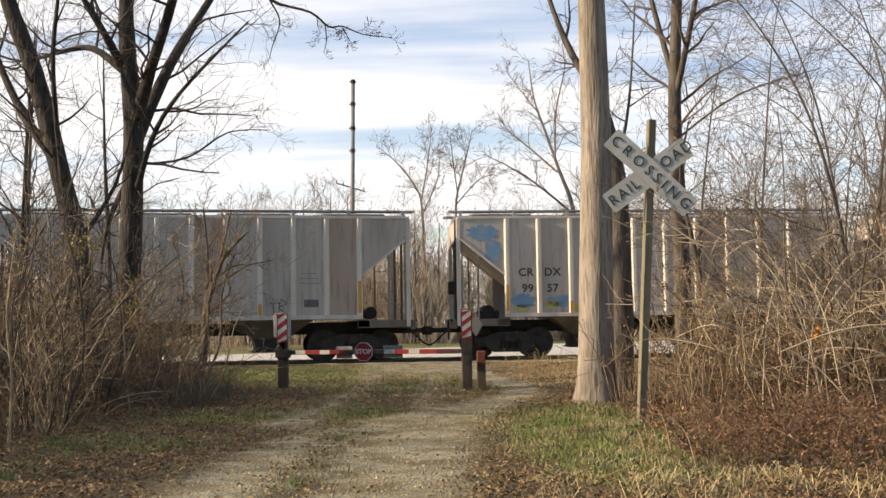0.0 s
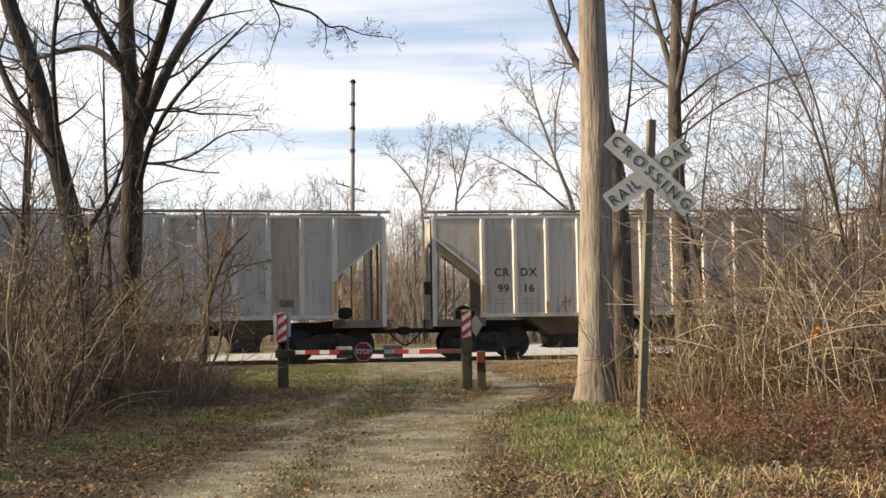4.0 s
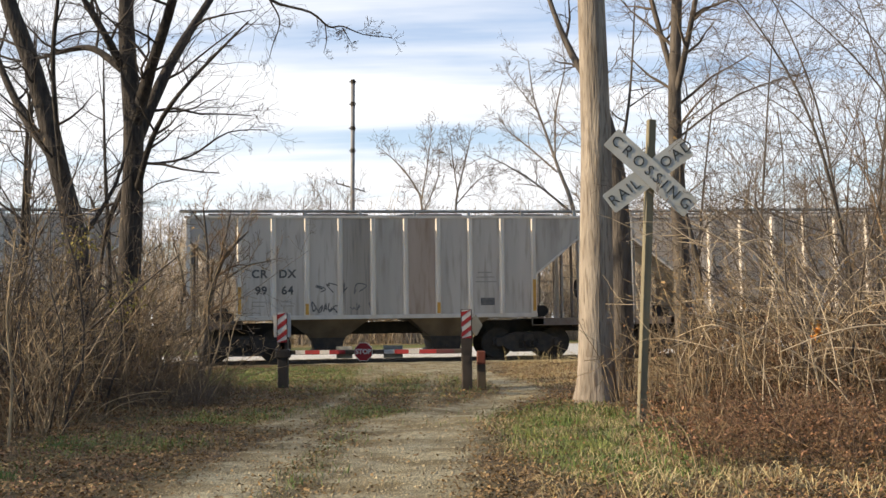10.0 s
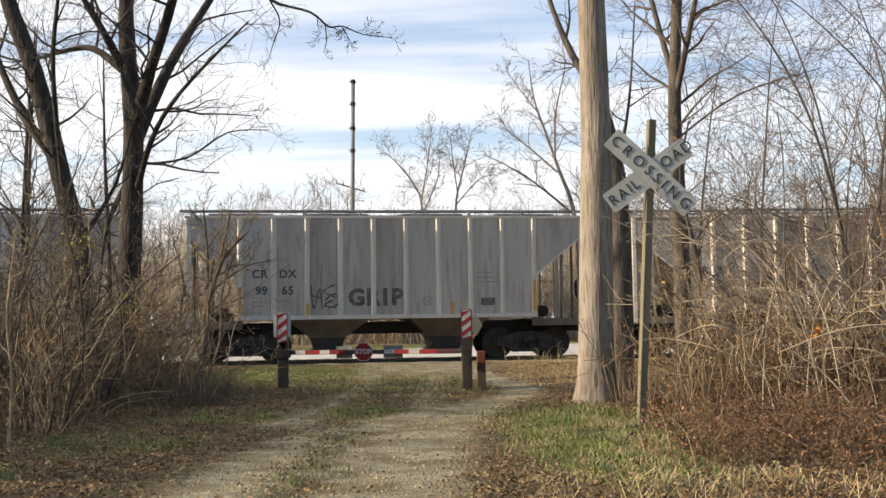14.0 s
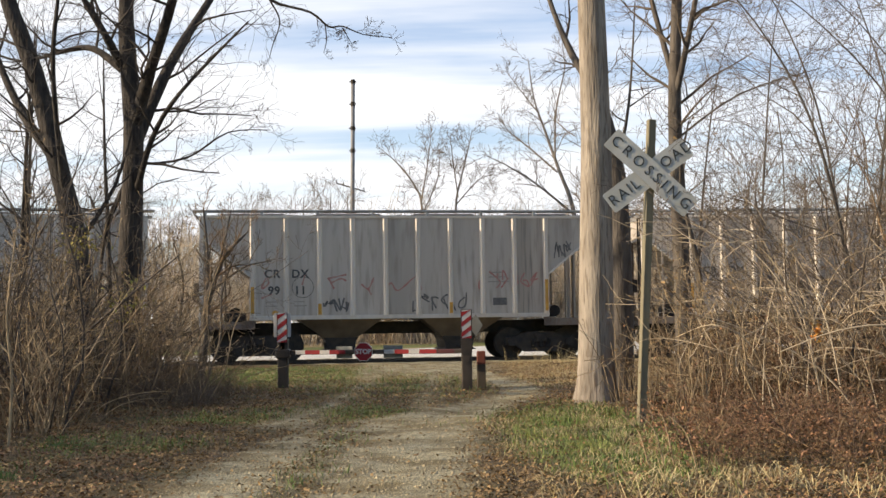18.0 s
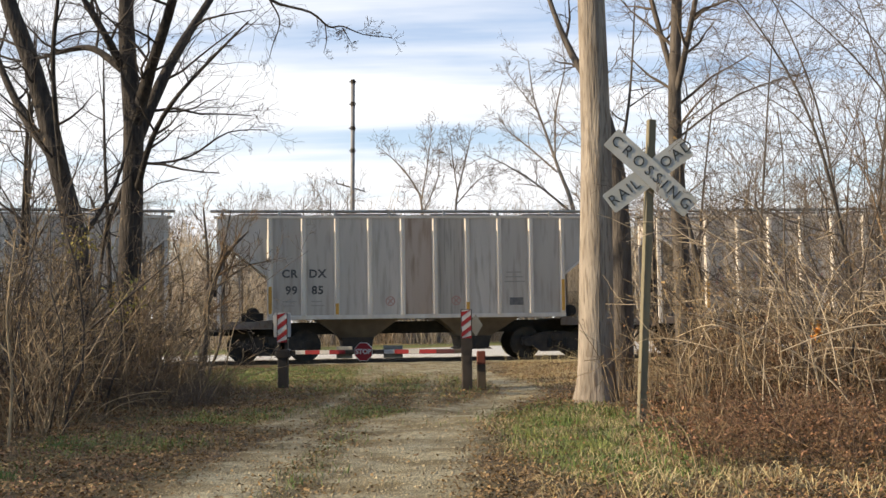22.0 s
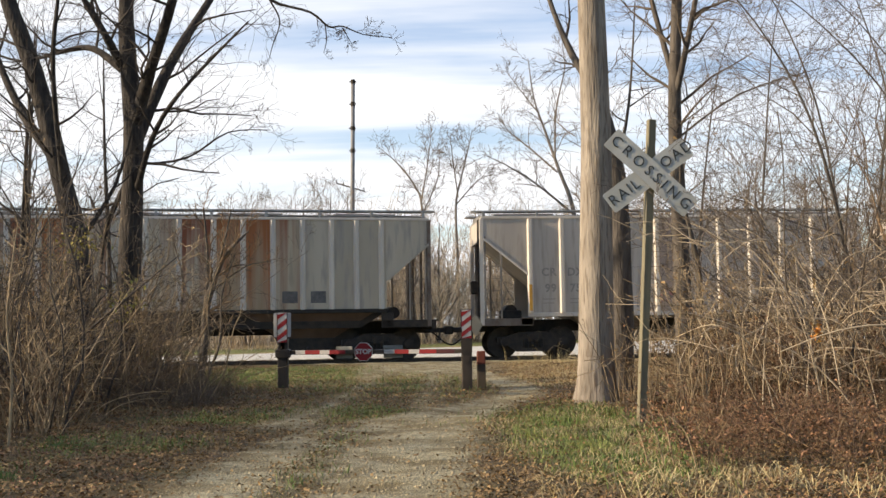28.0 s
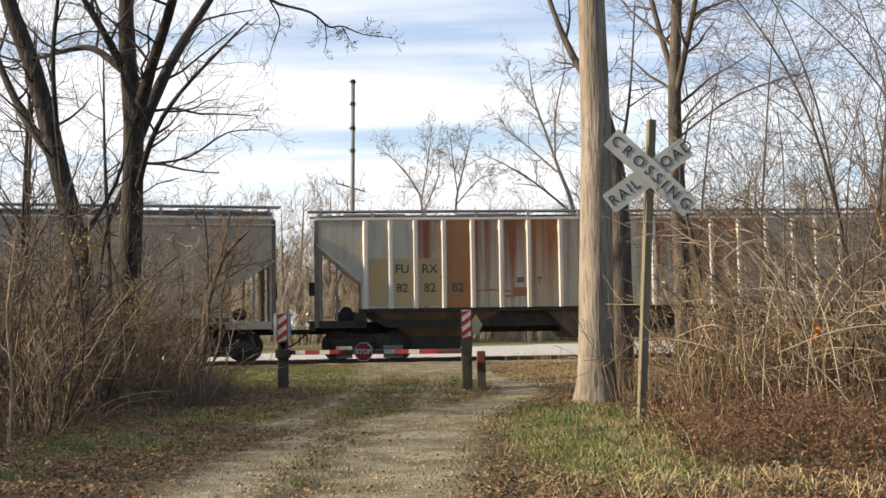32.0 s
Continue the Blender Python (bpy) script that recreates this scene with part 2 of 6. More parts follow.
M["twig_brown"] = mat("brown_stems", (0.205, 0.135, 0.074), (0.078, 0.052, 0.031), 2.2, 0.85, 0, 0, 30, (1, 1, 1), 0.65, None, 0.35, 0.65, True)
M["twig_grey"] = mat("grey_brown_twigs", (0.158, 0.124, 0.093), (0.089, 0.070, 0.054), 3, 0.9, 0, 0, 30, (1, 1, 1), 0.2, None, 0.35, 0.65, True)
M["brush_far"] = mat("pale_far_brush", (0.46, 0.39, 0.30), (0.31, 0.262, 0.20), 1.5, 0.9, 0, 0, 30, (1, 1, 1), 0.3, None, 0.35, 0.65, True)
M["twig_mid"] = mat("tan_grey_twigs", (0.225, 0.165, 0.098), (0.100, 0.074, 0.046), 2.5, 0.9, 0, 0, 30, (1, 1, 1), 0.65, None, 0.35, 0.65, True)
M["car_brown"] = mat("rust_filmed_paint", (0.41, 0.325, 0.265), (0.345, 0.265, 0.21), 0.9, 0.65, 0, 0.03, 4, (1.8, 1.8, 0.22), 0.06, (0.27, 0.19, 0.135))
M["car_smoke"] = mat("soot_streaked_paint", (0.41, 0.36, 0.31), (0.30, 0.26, 0.22), 0.9, 0.65, 0, 0.03, 4, (3.0, 3.0, 0.16), 0.06, (0.20, 0.175, 0.15))
M["twig_far"] = mat("grey_far_twigs", (0.20, 0.172, 0.146), (0.138, 0.118, 0.10), 1.5, 0.9, 0, 0, 30, (1, 1, 1), 0.12)
M["dead_leaf"] = mat("dead_leaves", (0.27, 0.180, 0.078), (0.125, 0.075, 0.031), 1.6, 0.8, 0, 0, 30, (1, 1, 1), 0.45, None, 0.35, 0.65, True)
M["red_leaf"] = mat("russet_leaves", (0.28, 0.150, 0.078), (0.095, 0.048, 0.026), 1.6, 0.8, 0, 0, 30, (1, 1, 1), 0.6, None, 0.35, 0.65, True)
M["orange_leaf"] = mat("curled_orange_leaves", (0.50, 0.20, 0.035), (0.26, 0.19, 0.05), 9, 0.7, 0, 0, 30, (1, 1, 1), 0.3, None, 0.35, 0.65, True)
M["yellow_leaf"] = mat("yellowed_leaves", (0.36, 0.27, 0.04), (0.20, 0.20, 0.04), 3, 0.7, 0, 0, 30, (1, 1, 1), 0.35, None, 0.35, 0.65, True)
M["grass_green"] = mat("green_grass", (0.062, 0.130, 0.020), (0.17, 0.190, 0.045), 1.8, 0.7, 0, 0, 30, (1, 1, 1), 0.4, None, 0.35, 0.65, True)
M["grass_dry"] = mat("dry_grass", (0.42, 0.35, 0.19), (0.27, 0.215, 0.11), 1.3, 0.75, 0, 0, 30, (1, 1, 1), 0.35, None, 0.35, 0.65, True)
M["stone"] = mat("gravel_stones", (0.37, 0.305, 0.185), (0.242, 0.199, 0.120), 9, 0.9, 0, 0.2, 60, (1, 1, 1), 0.35, None, 0.35, 0.65, True)
M["concrete"] = mat("tower_steel", (0.23, 0.23, 0.235), (0.17, 0.17, 0.175), 0.8, 0.7, 0.2, 0.1, 12)


# ---- mesh helpers ----
def part(name, bm, material, parent=None, label="", smooth=False):
    """Links a bmesh as one mesh object under a thing or a part."""
    me = bpy.data.meshes.new(name)
    bm.normal_update()
    bm.to_mesh(me)
    bm.free()
    me.materials.append(material)
    if smooth:
        me.polygons.foreach_set("use_smooth", [True] * len(me.polygons))
    ob = new(name, me)
    ob.parent = parent
    if label:
        ob["label"] = label
    return ob


def np_mesh(name, verts, faces, material, smooth=True):
    """A mesh from arrays of vertices and of equal-sided faces."""
    me = bpy.data.meshes.new(name)
    k = faces.shape[1]
    me.vertices.add(len(verts))
    me.vertices.foreach_set("co", np.asarray(verts, dtype=np.float32).ravel())
    me.loops.add(faces.size)
    me.loops.foreach_set("vertex_index", faces.astype(np.int32).ravel())
    me.polygons.add(len(faces))
    me.polygons.foreach_set("loop_start", np.arange(0, faces.size, k, dtype=np.int32))
    me.polygons.foreach_set("use_smooth", np.full(len(faces), smooth))
    me.update()
    me.validate()
    me.materials.append(material)
    return me


def thing(name, m, label, category, group="", kind=""):
    ob = new(name)
    ob.matrix_basis = m
    return tagged(ob, label, category, group, kind)


def bx(bm, x0, x1, y0, y1, z0, z1, bevel=0.0):
    """A box, its edges broken where bevel is given."""
    v = [bm.verts.new((x, y, z)) for z in (z0, z1) for x, y in ((x0, y0), (x1, y0), (x1, y1), (x0, y1))]
    f = [(0, 3, 2, 1), (4, 5, 6, 7), (0, 1, 5, 4), (1, 2, 6, 5), (2, 3, 7, 6), (3, 0, 4, 7)]
    faces = [bm.faces.new([v[i] for i in q]) for q in f]
    if bevel:
        edges = {e for fc in faces for e in fc.edges}
        bmesh.ops.bevel(bm, geom=list(edges), offset=bevel, segments=1, affect="EDGES")
    return bm


def prism(bm, poly, y0, y1, axis="y"):
    """A polygon, given in x and z, drawn out along y (or in y and z, along x)."""
    put = (lambda a, c, d: (a, d, c)) if axis == "y" else (lambda a, c, d: (d, a, c))
    near = [bm.verts.new(put(a, c, y0)) for a, c in poly]
    far = [bm.verts.new(put(a, c, y1)) for a, c in poly]
    fs = [bm.faces.new(near), bm.faces.new(far[::-1])]
    n = len(poly)
    for i in range(n):
        fs.append(bm.faces.new((near[(i + 1) % n], near[i], far[i], far[(i + 1) % n])))
    bmesh.ops.recalc_face_normals(bm, faces=fs)
    return bm


def rod(bm, p, q, r, sides=8, r2=None):
    """A round bar from p to q."""
    p, q = Vector(p), Vector(q)
    d = (q - p).normalized()
    a = d.orthogonal().normalized()
    b = d.cross(a)
    r2 = r if r2 is None else r2
    rings = []
    for c, s in ((p, r), (q, r2)):
        rings.append([bm.verts.new(c + (a * math.cos(2 * math.pi * i / sides) + b * math.sin(2 * math.pi * i / sides)) * s) for i in range(sides)])
    fs = [bm.faces.new(rings[0][::-1]), bm.faces.new(rings[1])]
    for i in range(sides):
        j = (i + 1) % sides
        fs.append(bm.faces.new((rings[0][i], rings[0][j], rings[1][j], rings[1][i])))
    bmesh.ops.recalc_face_normals(bm, faces=fs)
    return bm


def bent_rod(bm, pts, r, sides=6):
    for p, q in zip(pts, pts[1:]):
        rod(bm, p, q, r, sides)
    return bm


def nb():
    return bmesh.new()


def writing(text, size, material, parent, m, name="lettering", label="", spacing=1.0, bold=0.0):
    """Words as a thin mesh, upright, facing -y in the space of their thing."""
    cu = bpy.data.curves.new(name, "FONT")
    cu.body, cu.size, cu.align_x, cu.align_y = text, size, "CENTER", "CENTER"
    cu.extrude, cu.space_character, cu.offset = 0.0015, spacing, bold
    cu.resolution_u = 3
    tmp = new(name + "_outline", cu)
    me = bpy.data.meshes.new_from_object(tmp)
    bpy.data.objects.remove(tmp)
    bpy.data.curves.remove(cu)
    me.materials.clear()
    me.materials.append(material)
    ob = new(name, me)
    ob.parent = parent
    ob.matrix_basis = m @ pose(0, 0, 0, 90)
    if label:
        ob["label"] = label
    return ob


# ---- branches ----
class Tubes:
    """Collects tapered tubes and turns them into one mesh."""

    def __init__(self):
        self.sets = {}

    def add(self, pts, radii, sides):
        self.sets.setdefault((len(pts), sides), []).append((pts, radii))

    def arrays(self):
        vs, fs, base = [], [], 0
        for (n, s), items in self.sets.items():
            p = np.array([[tuple(q) for q in it[0]] for it in items], dtype=float)
            r = np.array([it[1] for it in items], dtype=float)
            t = np.gradient(p, axis=1)
            t /= np.linalg.norm(t, axis=2, keepdims=True) + 1e-9
            mean = t.mean(axis=1)
            ref = np.where(np.abs(mean[:, 2:3]) > 0.8, np.array([[1.0, 0, 0]]), np.array([[0, 0, 1.0]]))
            a = np.cross(t, ref[:, None, :])
            a /= np.linalg.norm(a, axis=2, keepdims=True) + 1e-9
            b = np.cross(t, a)
            ang = np.arange(s) * 2 * np.pi / s
            v = p[:, :, None, :] + r[:, :, None, None] * (a[:, :, None, :] * np.cos(ang)[None, None, :, None] + b[:, :, None, :] * np.sin(ang)[None, None, :, None])
            m = len(items)
            idx = np.arange(m * n * s).reshape(m, n, s) + base
            nxt = np.roll(idx, -1, axis=2)
            f = np.stack([idx[:, :-1], nxt[:, :-1], nxt[:, 1:], idx[:, 1:]], axis=-1).reshape(-1, 4)
            vs.append(v.reshape(-1, 3))
            fs.append(f)
            base += m * n * s
        return np.concatenate(vs), np.concatenate(fs)

    def mesh(self, name, material):
        v, f = self.arrays()
        return np_mesh(name, v, f, material)


def limb(tubes, rng, p, d, length, r, level, spec):
    """One limb and, level by level, the branches that leave it."""
    n = 5
    pts, rad = [Vector(p)], [r]
    cur = Vector(d).normalized()
    step = length / (n - 1)
    tip = 0.30 if level < spec["levels"] else 0.45
    for i in range(1, n):
        w = spec["wave"]
        cur = (cur + Vector((rng.gauss(0, w), rng.gauss(0, w), rng.gauss(0, w) + spec["lift"]))).normalized()
        pts.append(pts[-1] + cur * step)
        rad.append(max(spec["thin"], r * (1 - (1 - tip) * i / (n - 1))))
    big = r > spec["split"]
    tubes[0 if big else 1].add(pts, rad, 7 if big else (4 if r > 0.012 else 3))
    if level < spec["levels"]:
        sprout(tubes, rng, pts, rad, length, level + 1, spec, spec["kids"][level], 0.10)


def sprout(tubes, rng, pts, rad, length, level, spec, count, start=0.25):
    """Branches along a limb that is given by its points."""
    n = len(pts)
    for k in range(count):
        f = start + (1 - start) * (k + rng.random()) / count
        x = min(f * (n - 1), n - 1.001)
        i = int(x)
        at = Vector(pts[i]).lerp(Vector(pts[i + 1]), x - i)
        d = (Vector(pts[i + 1]) - Vector(pts[i])).normalized()
        r = rad[i] + (rad[i + 1] - rad[i]) * (x - i)
        side = d.orthogonal().normalized()
        side.rotate(Matrix.Rotation(rng.uniform(0, 2 * math.pi), 3, d))
        ang = radians(rng.uniform(*spec["angle"]))
        way = d * math.cos(ang) + side * math.sin(ang)
        way.z += spec["up"]
        limb(tubes, rng, at, way, length * rng.uniform(*spec["ratio"]) * (1.15 - 0.5 * f), max(spec["thin"], min(r * spec["slim"], spec["cap"])), level, spec)


def spec(levels=4, kids=(7, 5, 4, 3), wave=0.12, lift=0.02, thin=0.004, split=0.03, angle=(25, 62), up=0.12, ratio=(0.4, 0.72), cap=0.09, slim=0.52):
    return dict(slim=slim, levels=levels, kids=kids, wave=wave, lift=lift, thin=thin, split=split, angle=angle, up=up, ratio=ratio, cap=cap)


def smooth_line(pts, radii, k=4):
    """A softer line through a few given points, with its radii."""
    out, rad = [], []
    p = [Vector(q) for q in pts]
    for i in range(len(p) - 1):
        a, b, c, d = p[max(i - 1, 0)], p[i], p[i + 1], p[min(i + 2, len(p) - 1)]
        for j in range(k):
            t = j / k
            out.append(0.5 * (2 * b + (c - a) * t + (2 * a - 5 * b + 4 * c - d) * t * t + (3 * b - a - 3 * c + d) * t**3))
            rad.append(radii[i] + (radii[i + 1] - radii[i]) * t)
    out.append(p[-1])
    rad.append(radii[-1])
    return out, rad


def bare_tree(name, m, limbs, sp, seed, bark, twig, label, kids=8, extra=()):
    """A leafless tree: limbs as (points, radii, start, length of its branches)."""
    rng = random.Random(seed)
    tubes = (Tubes(), Tubes())
    for pts, radii, start, reach, count in limbs:
        line, rad = smooth_line(pts, radii)
        rad = [r * (1 + 0.05 * rng.uniform(-1, 1)) for r in rad]
        tubes[0].add(line, rad, 12 if radii[0] > 0.1 else 7)
        sprout(tubes, rng, line, rad, reach, 1, sp, count, start)
    ob = thing(name, m, label, "tree")
    for nm, t, mt in (("trunk", tubes[0], bark), ("crown", tubes[1], twig)):
        if t.sets:
            c = new(nm, t.mesh(nm, mt))
            c.parent = ob
    return ob


def shrub_mesh(seed, stems, height, spread, sp, r0=0.010, lean=0.35, arch=0.0):
    rng = random.Random(seed)
    t = Tubes()
    for _ in range(stems):
        a, q = rng.uniform(0, 2 * math.pi), rng.random() ** 0.7
        p = Vector((math.cos(a) * spread * 0.45 * q, math.sin(a) * spread * 0.45 * q, -0.05))
        d = Vector((math.cos(a) * lean * q * 0.7 + rng.gauss(0, lean * 0.6), math.sin(a) * lean * q * 0.7 + rng.gauss(0, lean * 0.6), 1)).normalized()
        h = height * rng.uniform(0.55, 1.05)
        n, pts, rad = 9, [p], [r0 * rng.uniform(0.7, 1.3)]
        for i in range(1, n):
            d = (d + Vector((rng.gauss(0, 0.19) + math.cos(a) * arch * 0.12, rng.gauss(0, 0.19) + math.sin(a) * arch * 0.12, 0.06 - arch * 0.10))).normalized()
            pts.append(pts[-1] + d * h / (n - 1))
            rad.append(max(sp["thin"], rad[0] * (1 - 0.65 * i / (n - 1))))
        t.add(pts, rad, 4)
        sprout((t, t), rng, pts, rad, h * 0.45, 1, sp, sp["kids"][0], 0.3)
    return t


# ---- ground ----
def line_gap(x, y, pts):
    """Distance of points to a way given as (x, y, half width), less that width."""
    best = np.full(np.shape(x), 1e9)
    for (ax, ay, aw), (bx_, by_, bw) in zip(pts, pts[1:]):
        ux, uy = bx_ - ax, by_ - ay
        t = np.clip(((x - ax) * ux + (y - ay) * uy) / (ux * ux + uy * uy), 0, 1)
        best = np.minimum(best, np.hypot(x - ax - t * ux, y - ay - t * uy) - (aw + (bw - aw) * t))
    return best


PATH = [(-1.05, 2.0, 1.0), (-0.95, 7.3, 1.05), (-0.75, 10.0, 1.05), (-0.45, 12.6, 0.85), (0.35, 15.0, 0.45), (1.0, 17.0, 0.38), (1.30, 18.8, 0.34), (1.15, 21.0, 0.36), (0.6, 25.0, 0.45), (0.25, 31.5, 0.6)]
RUT = [(-1.75, 12.4, 0.35), (-1.45, 16.0, 0.14), (-1.35, 20.0, 0.16), (-1.6, 25.0, 0.36), (-1.75, 32.0, 0.6)]
RUT_MID = [(-0.3, 14.0, 0.2), (-0.25, 18.0, 0.12), (-0.2, 24.0, 0.3), (-0.1, 32.0, 0.5)]


def soft(d, w):
    return np.clip(0.5 - d / w, 0, 1)


def blob(x, y, cx, cy, rx, ry):
    return np.clip(1.6 - 1.6 * np.hypot((x - cx) / rx, (y - cy) / ry), 0, 1)


def to_line(x, y):
    """Signed distance from the middle of the track, beyond it positive."""
    s = (TRACK_TURN - np.arctan2(-(x - BEND_MID.x), y - BEND_MID.y)) * BEND_R
    d = np.hypot(x - BEND_MID.x, y - BEND_MID.y) - BEND_R
    for end, before in ((BEND_FROM, True), (BEND_TO, False)):
        p, h = line_at(end)
        straight = -(x - p.x) * math.sin(h) + (y - p.y) * math.cos(h)
        d = np.where(s < end if before else s > end, straight, d)
    return d


def gravel_at(x, y):
    g = soft(line_gap(x, y, PATH), 0.5)
    g = g * (1 - 0.5 * np.exp(-(((x + 1.05) / 0.28) ** 2)) * np.clip((15 - y) / 3, 0, 1))
    g = np.maximum(g, 0.75 * soft(line_gap(x, y, RUT), 0.5))
    g = np.maximum(g, 0.75 * soft(line_gap(x, y, RUT_MID), 0.5))
    g = np.maximum(g, 0.9 * blob(x, y, -0.5, 28.5, 2.6, 7.5))
    s = to_line(x, y)
    near = np.clip((x + 4.5) / 1.5, 0, 1) * np.clip((3.2 - x) / 1.5, 0, 1)
    g = np.maximum(g, near * np.clip((s + 4.6) / 2.0, 0, 1) * np.clip((-1.6 - s) / 0.4, 0, 1) * 1.0)
    return g


def lot_edge(x):
    return 45.0 + (x + 8.6) * 0.92


def lot_at(x, y):
    s = to_line(x, y)
    return np.clip((np.minimum(lot_edge(x), 70) - y) / 1.5, 0, 1) * np.clip((s - 2.2) / 0.6, 0, 1) * np.clip((34 - x) / 3, 0, 1)


def ballast_at(x, y):
    s = np.abs(to_line(x, y))
    return np.clip((2.0 - s) / 0.4, 0, 1)


def green_at(x, y):
    g = blob(x, y, 1.38, 11.2, 1.05, 4.8) * 1.25
    g = np.maximum(g, 0.6 * blob(x, y, -1.0, 14.3, 1.5, 1.5))
    g = np.maximum(g, 0.55 * blob(x, y, -2.9, 10.4, 1.1, 1.2))
    g = np.maximum(g, 0.6 * blob(x, y, -2.5, 13.2, 1.2, 1.2))
    g = np.maximum(g, 0.6 * blob(x, y, 0.0, 13.8, 2.0, 1.8))
    g = np.maximum(g, 0.4 * np.exp(-(((x + 1.05) / 0.3) ** 2)) * np.clip((15 - y) / 3, 0, 1))
    g = np.maximum(g, 0.75 * blob(x, y, -3.6, 8.2, 0.9, 0.8))
    g = np.maximum(g, 0.95 * blob(x, y, -3.6, 25.0, 3.2, 7.0))
    g = np.maximum(g, 0.45 * blob(x, y, -0.9, 21.0, 3.0, 6.5))
    lawn = y - np.minimum(lot_edge(x), 70)
    g = np.maximum(g, 0.85 * np.clip(lawn, 0, 1) * np.clip((12 - lawn) / 3, 0, 1) * np.clip((to_line(x, y) - 2) / 2, 0, 1))
    return np.clip(g, 0, 1)


def dry_at(x, y):
    s = to_line(x, y)
    g = np.clip((x - 0.9) / 1.0, 0, 1) * np.clip((y - 18) / 3, 0, 1) * np.clip((-1.9 - s) / 0.5, 0, 1)
    g = np.maximum(g, 0.5 * blob(x, y, -1.5, 26.0, 6.0, 9.0))
    far = np.clip((s - 3.0) / 2, 0, 1)
    return np.clip(np.maximum(g, far), 0, 1)


def ground_z(x, y):
    x, y = np.asarray(x, dtype=float), np.asarray(y, dtype=float)
    s = to_line(x, y)
    z = -0.13 * np.clip((2.6 - np.abs(s)) / 0.7, 0, 1)
    side = np.clip((line_gap(x, y, PATH) - 0.2) / 1.6, 0, 1) * np.clip((30 - y) / 6, 0, 1) * np.clip((y + 2) / 4, 0, 1)
    z = z + side * (0.035 + 0.03 * np.sin(x * 1.7 + 0.6 * y) * np.cos(y * 1.1 - x * 0.4))
    z = z - 0.03 * soft(line_gap(x, y, PATH), 1.2) * np.clip((30 - y) / 6, 0, 1)
    z = z + 0.012 * np.sin(x * 5.1 + y * 2.3) * np.sin(y * 4.3 - x * 1.9) * np.clip((40 - y) / 10, 0, 1)
    return z


def gz(x, y):
    return float(ground_z(x, y))


def spread_axis(lo, hi, step, far_lo, far_hi):
    mid = np.arange(lo, hi + step / 2, step)
    out_hi = [hi]
    d = step
    while out_hi[-1] < far_hi:
        d *= 1.22
        out_hi.append(out_hi[-1] + d)
    out_lo = [lo]
    d = step
    while out_lo[-1] > far_lo:
        d *= 1.22
        out_lo.append(out_lo[-1] - d)
    return np.concatenate([np.array(out_lo[1:][::-1]), mid, np.array(out_hi[1:])])


gx = spread_axis(-9, 9, 0.11, -1600, 1600)
gy = spread_axis(4, 42, 0.11, -300, 3000)
GX, GY = np.meshgrid(gx, gy)
GZ = ground_z(GX, GY)
ids = np.arange(GX.size).reshape(GX.shape)
quads = np.stack([ids[:-1, :-1], ids[:-1, 1:], ids[1:, 1:], ids[1:, :-1]], axis=-1).reshape(-1, 4)


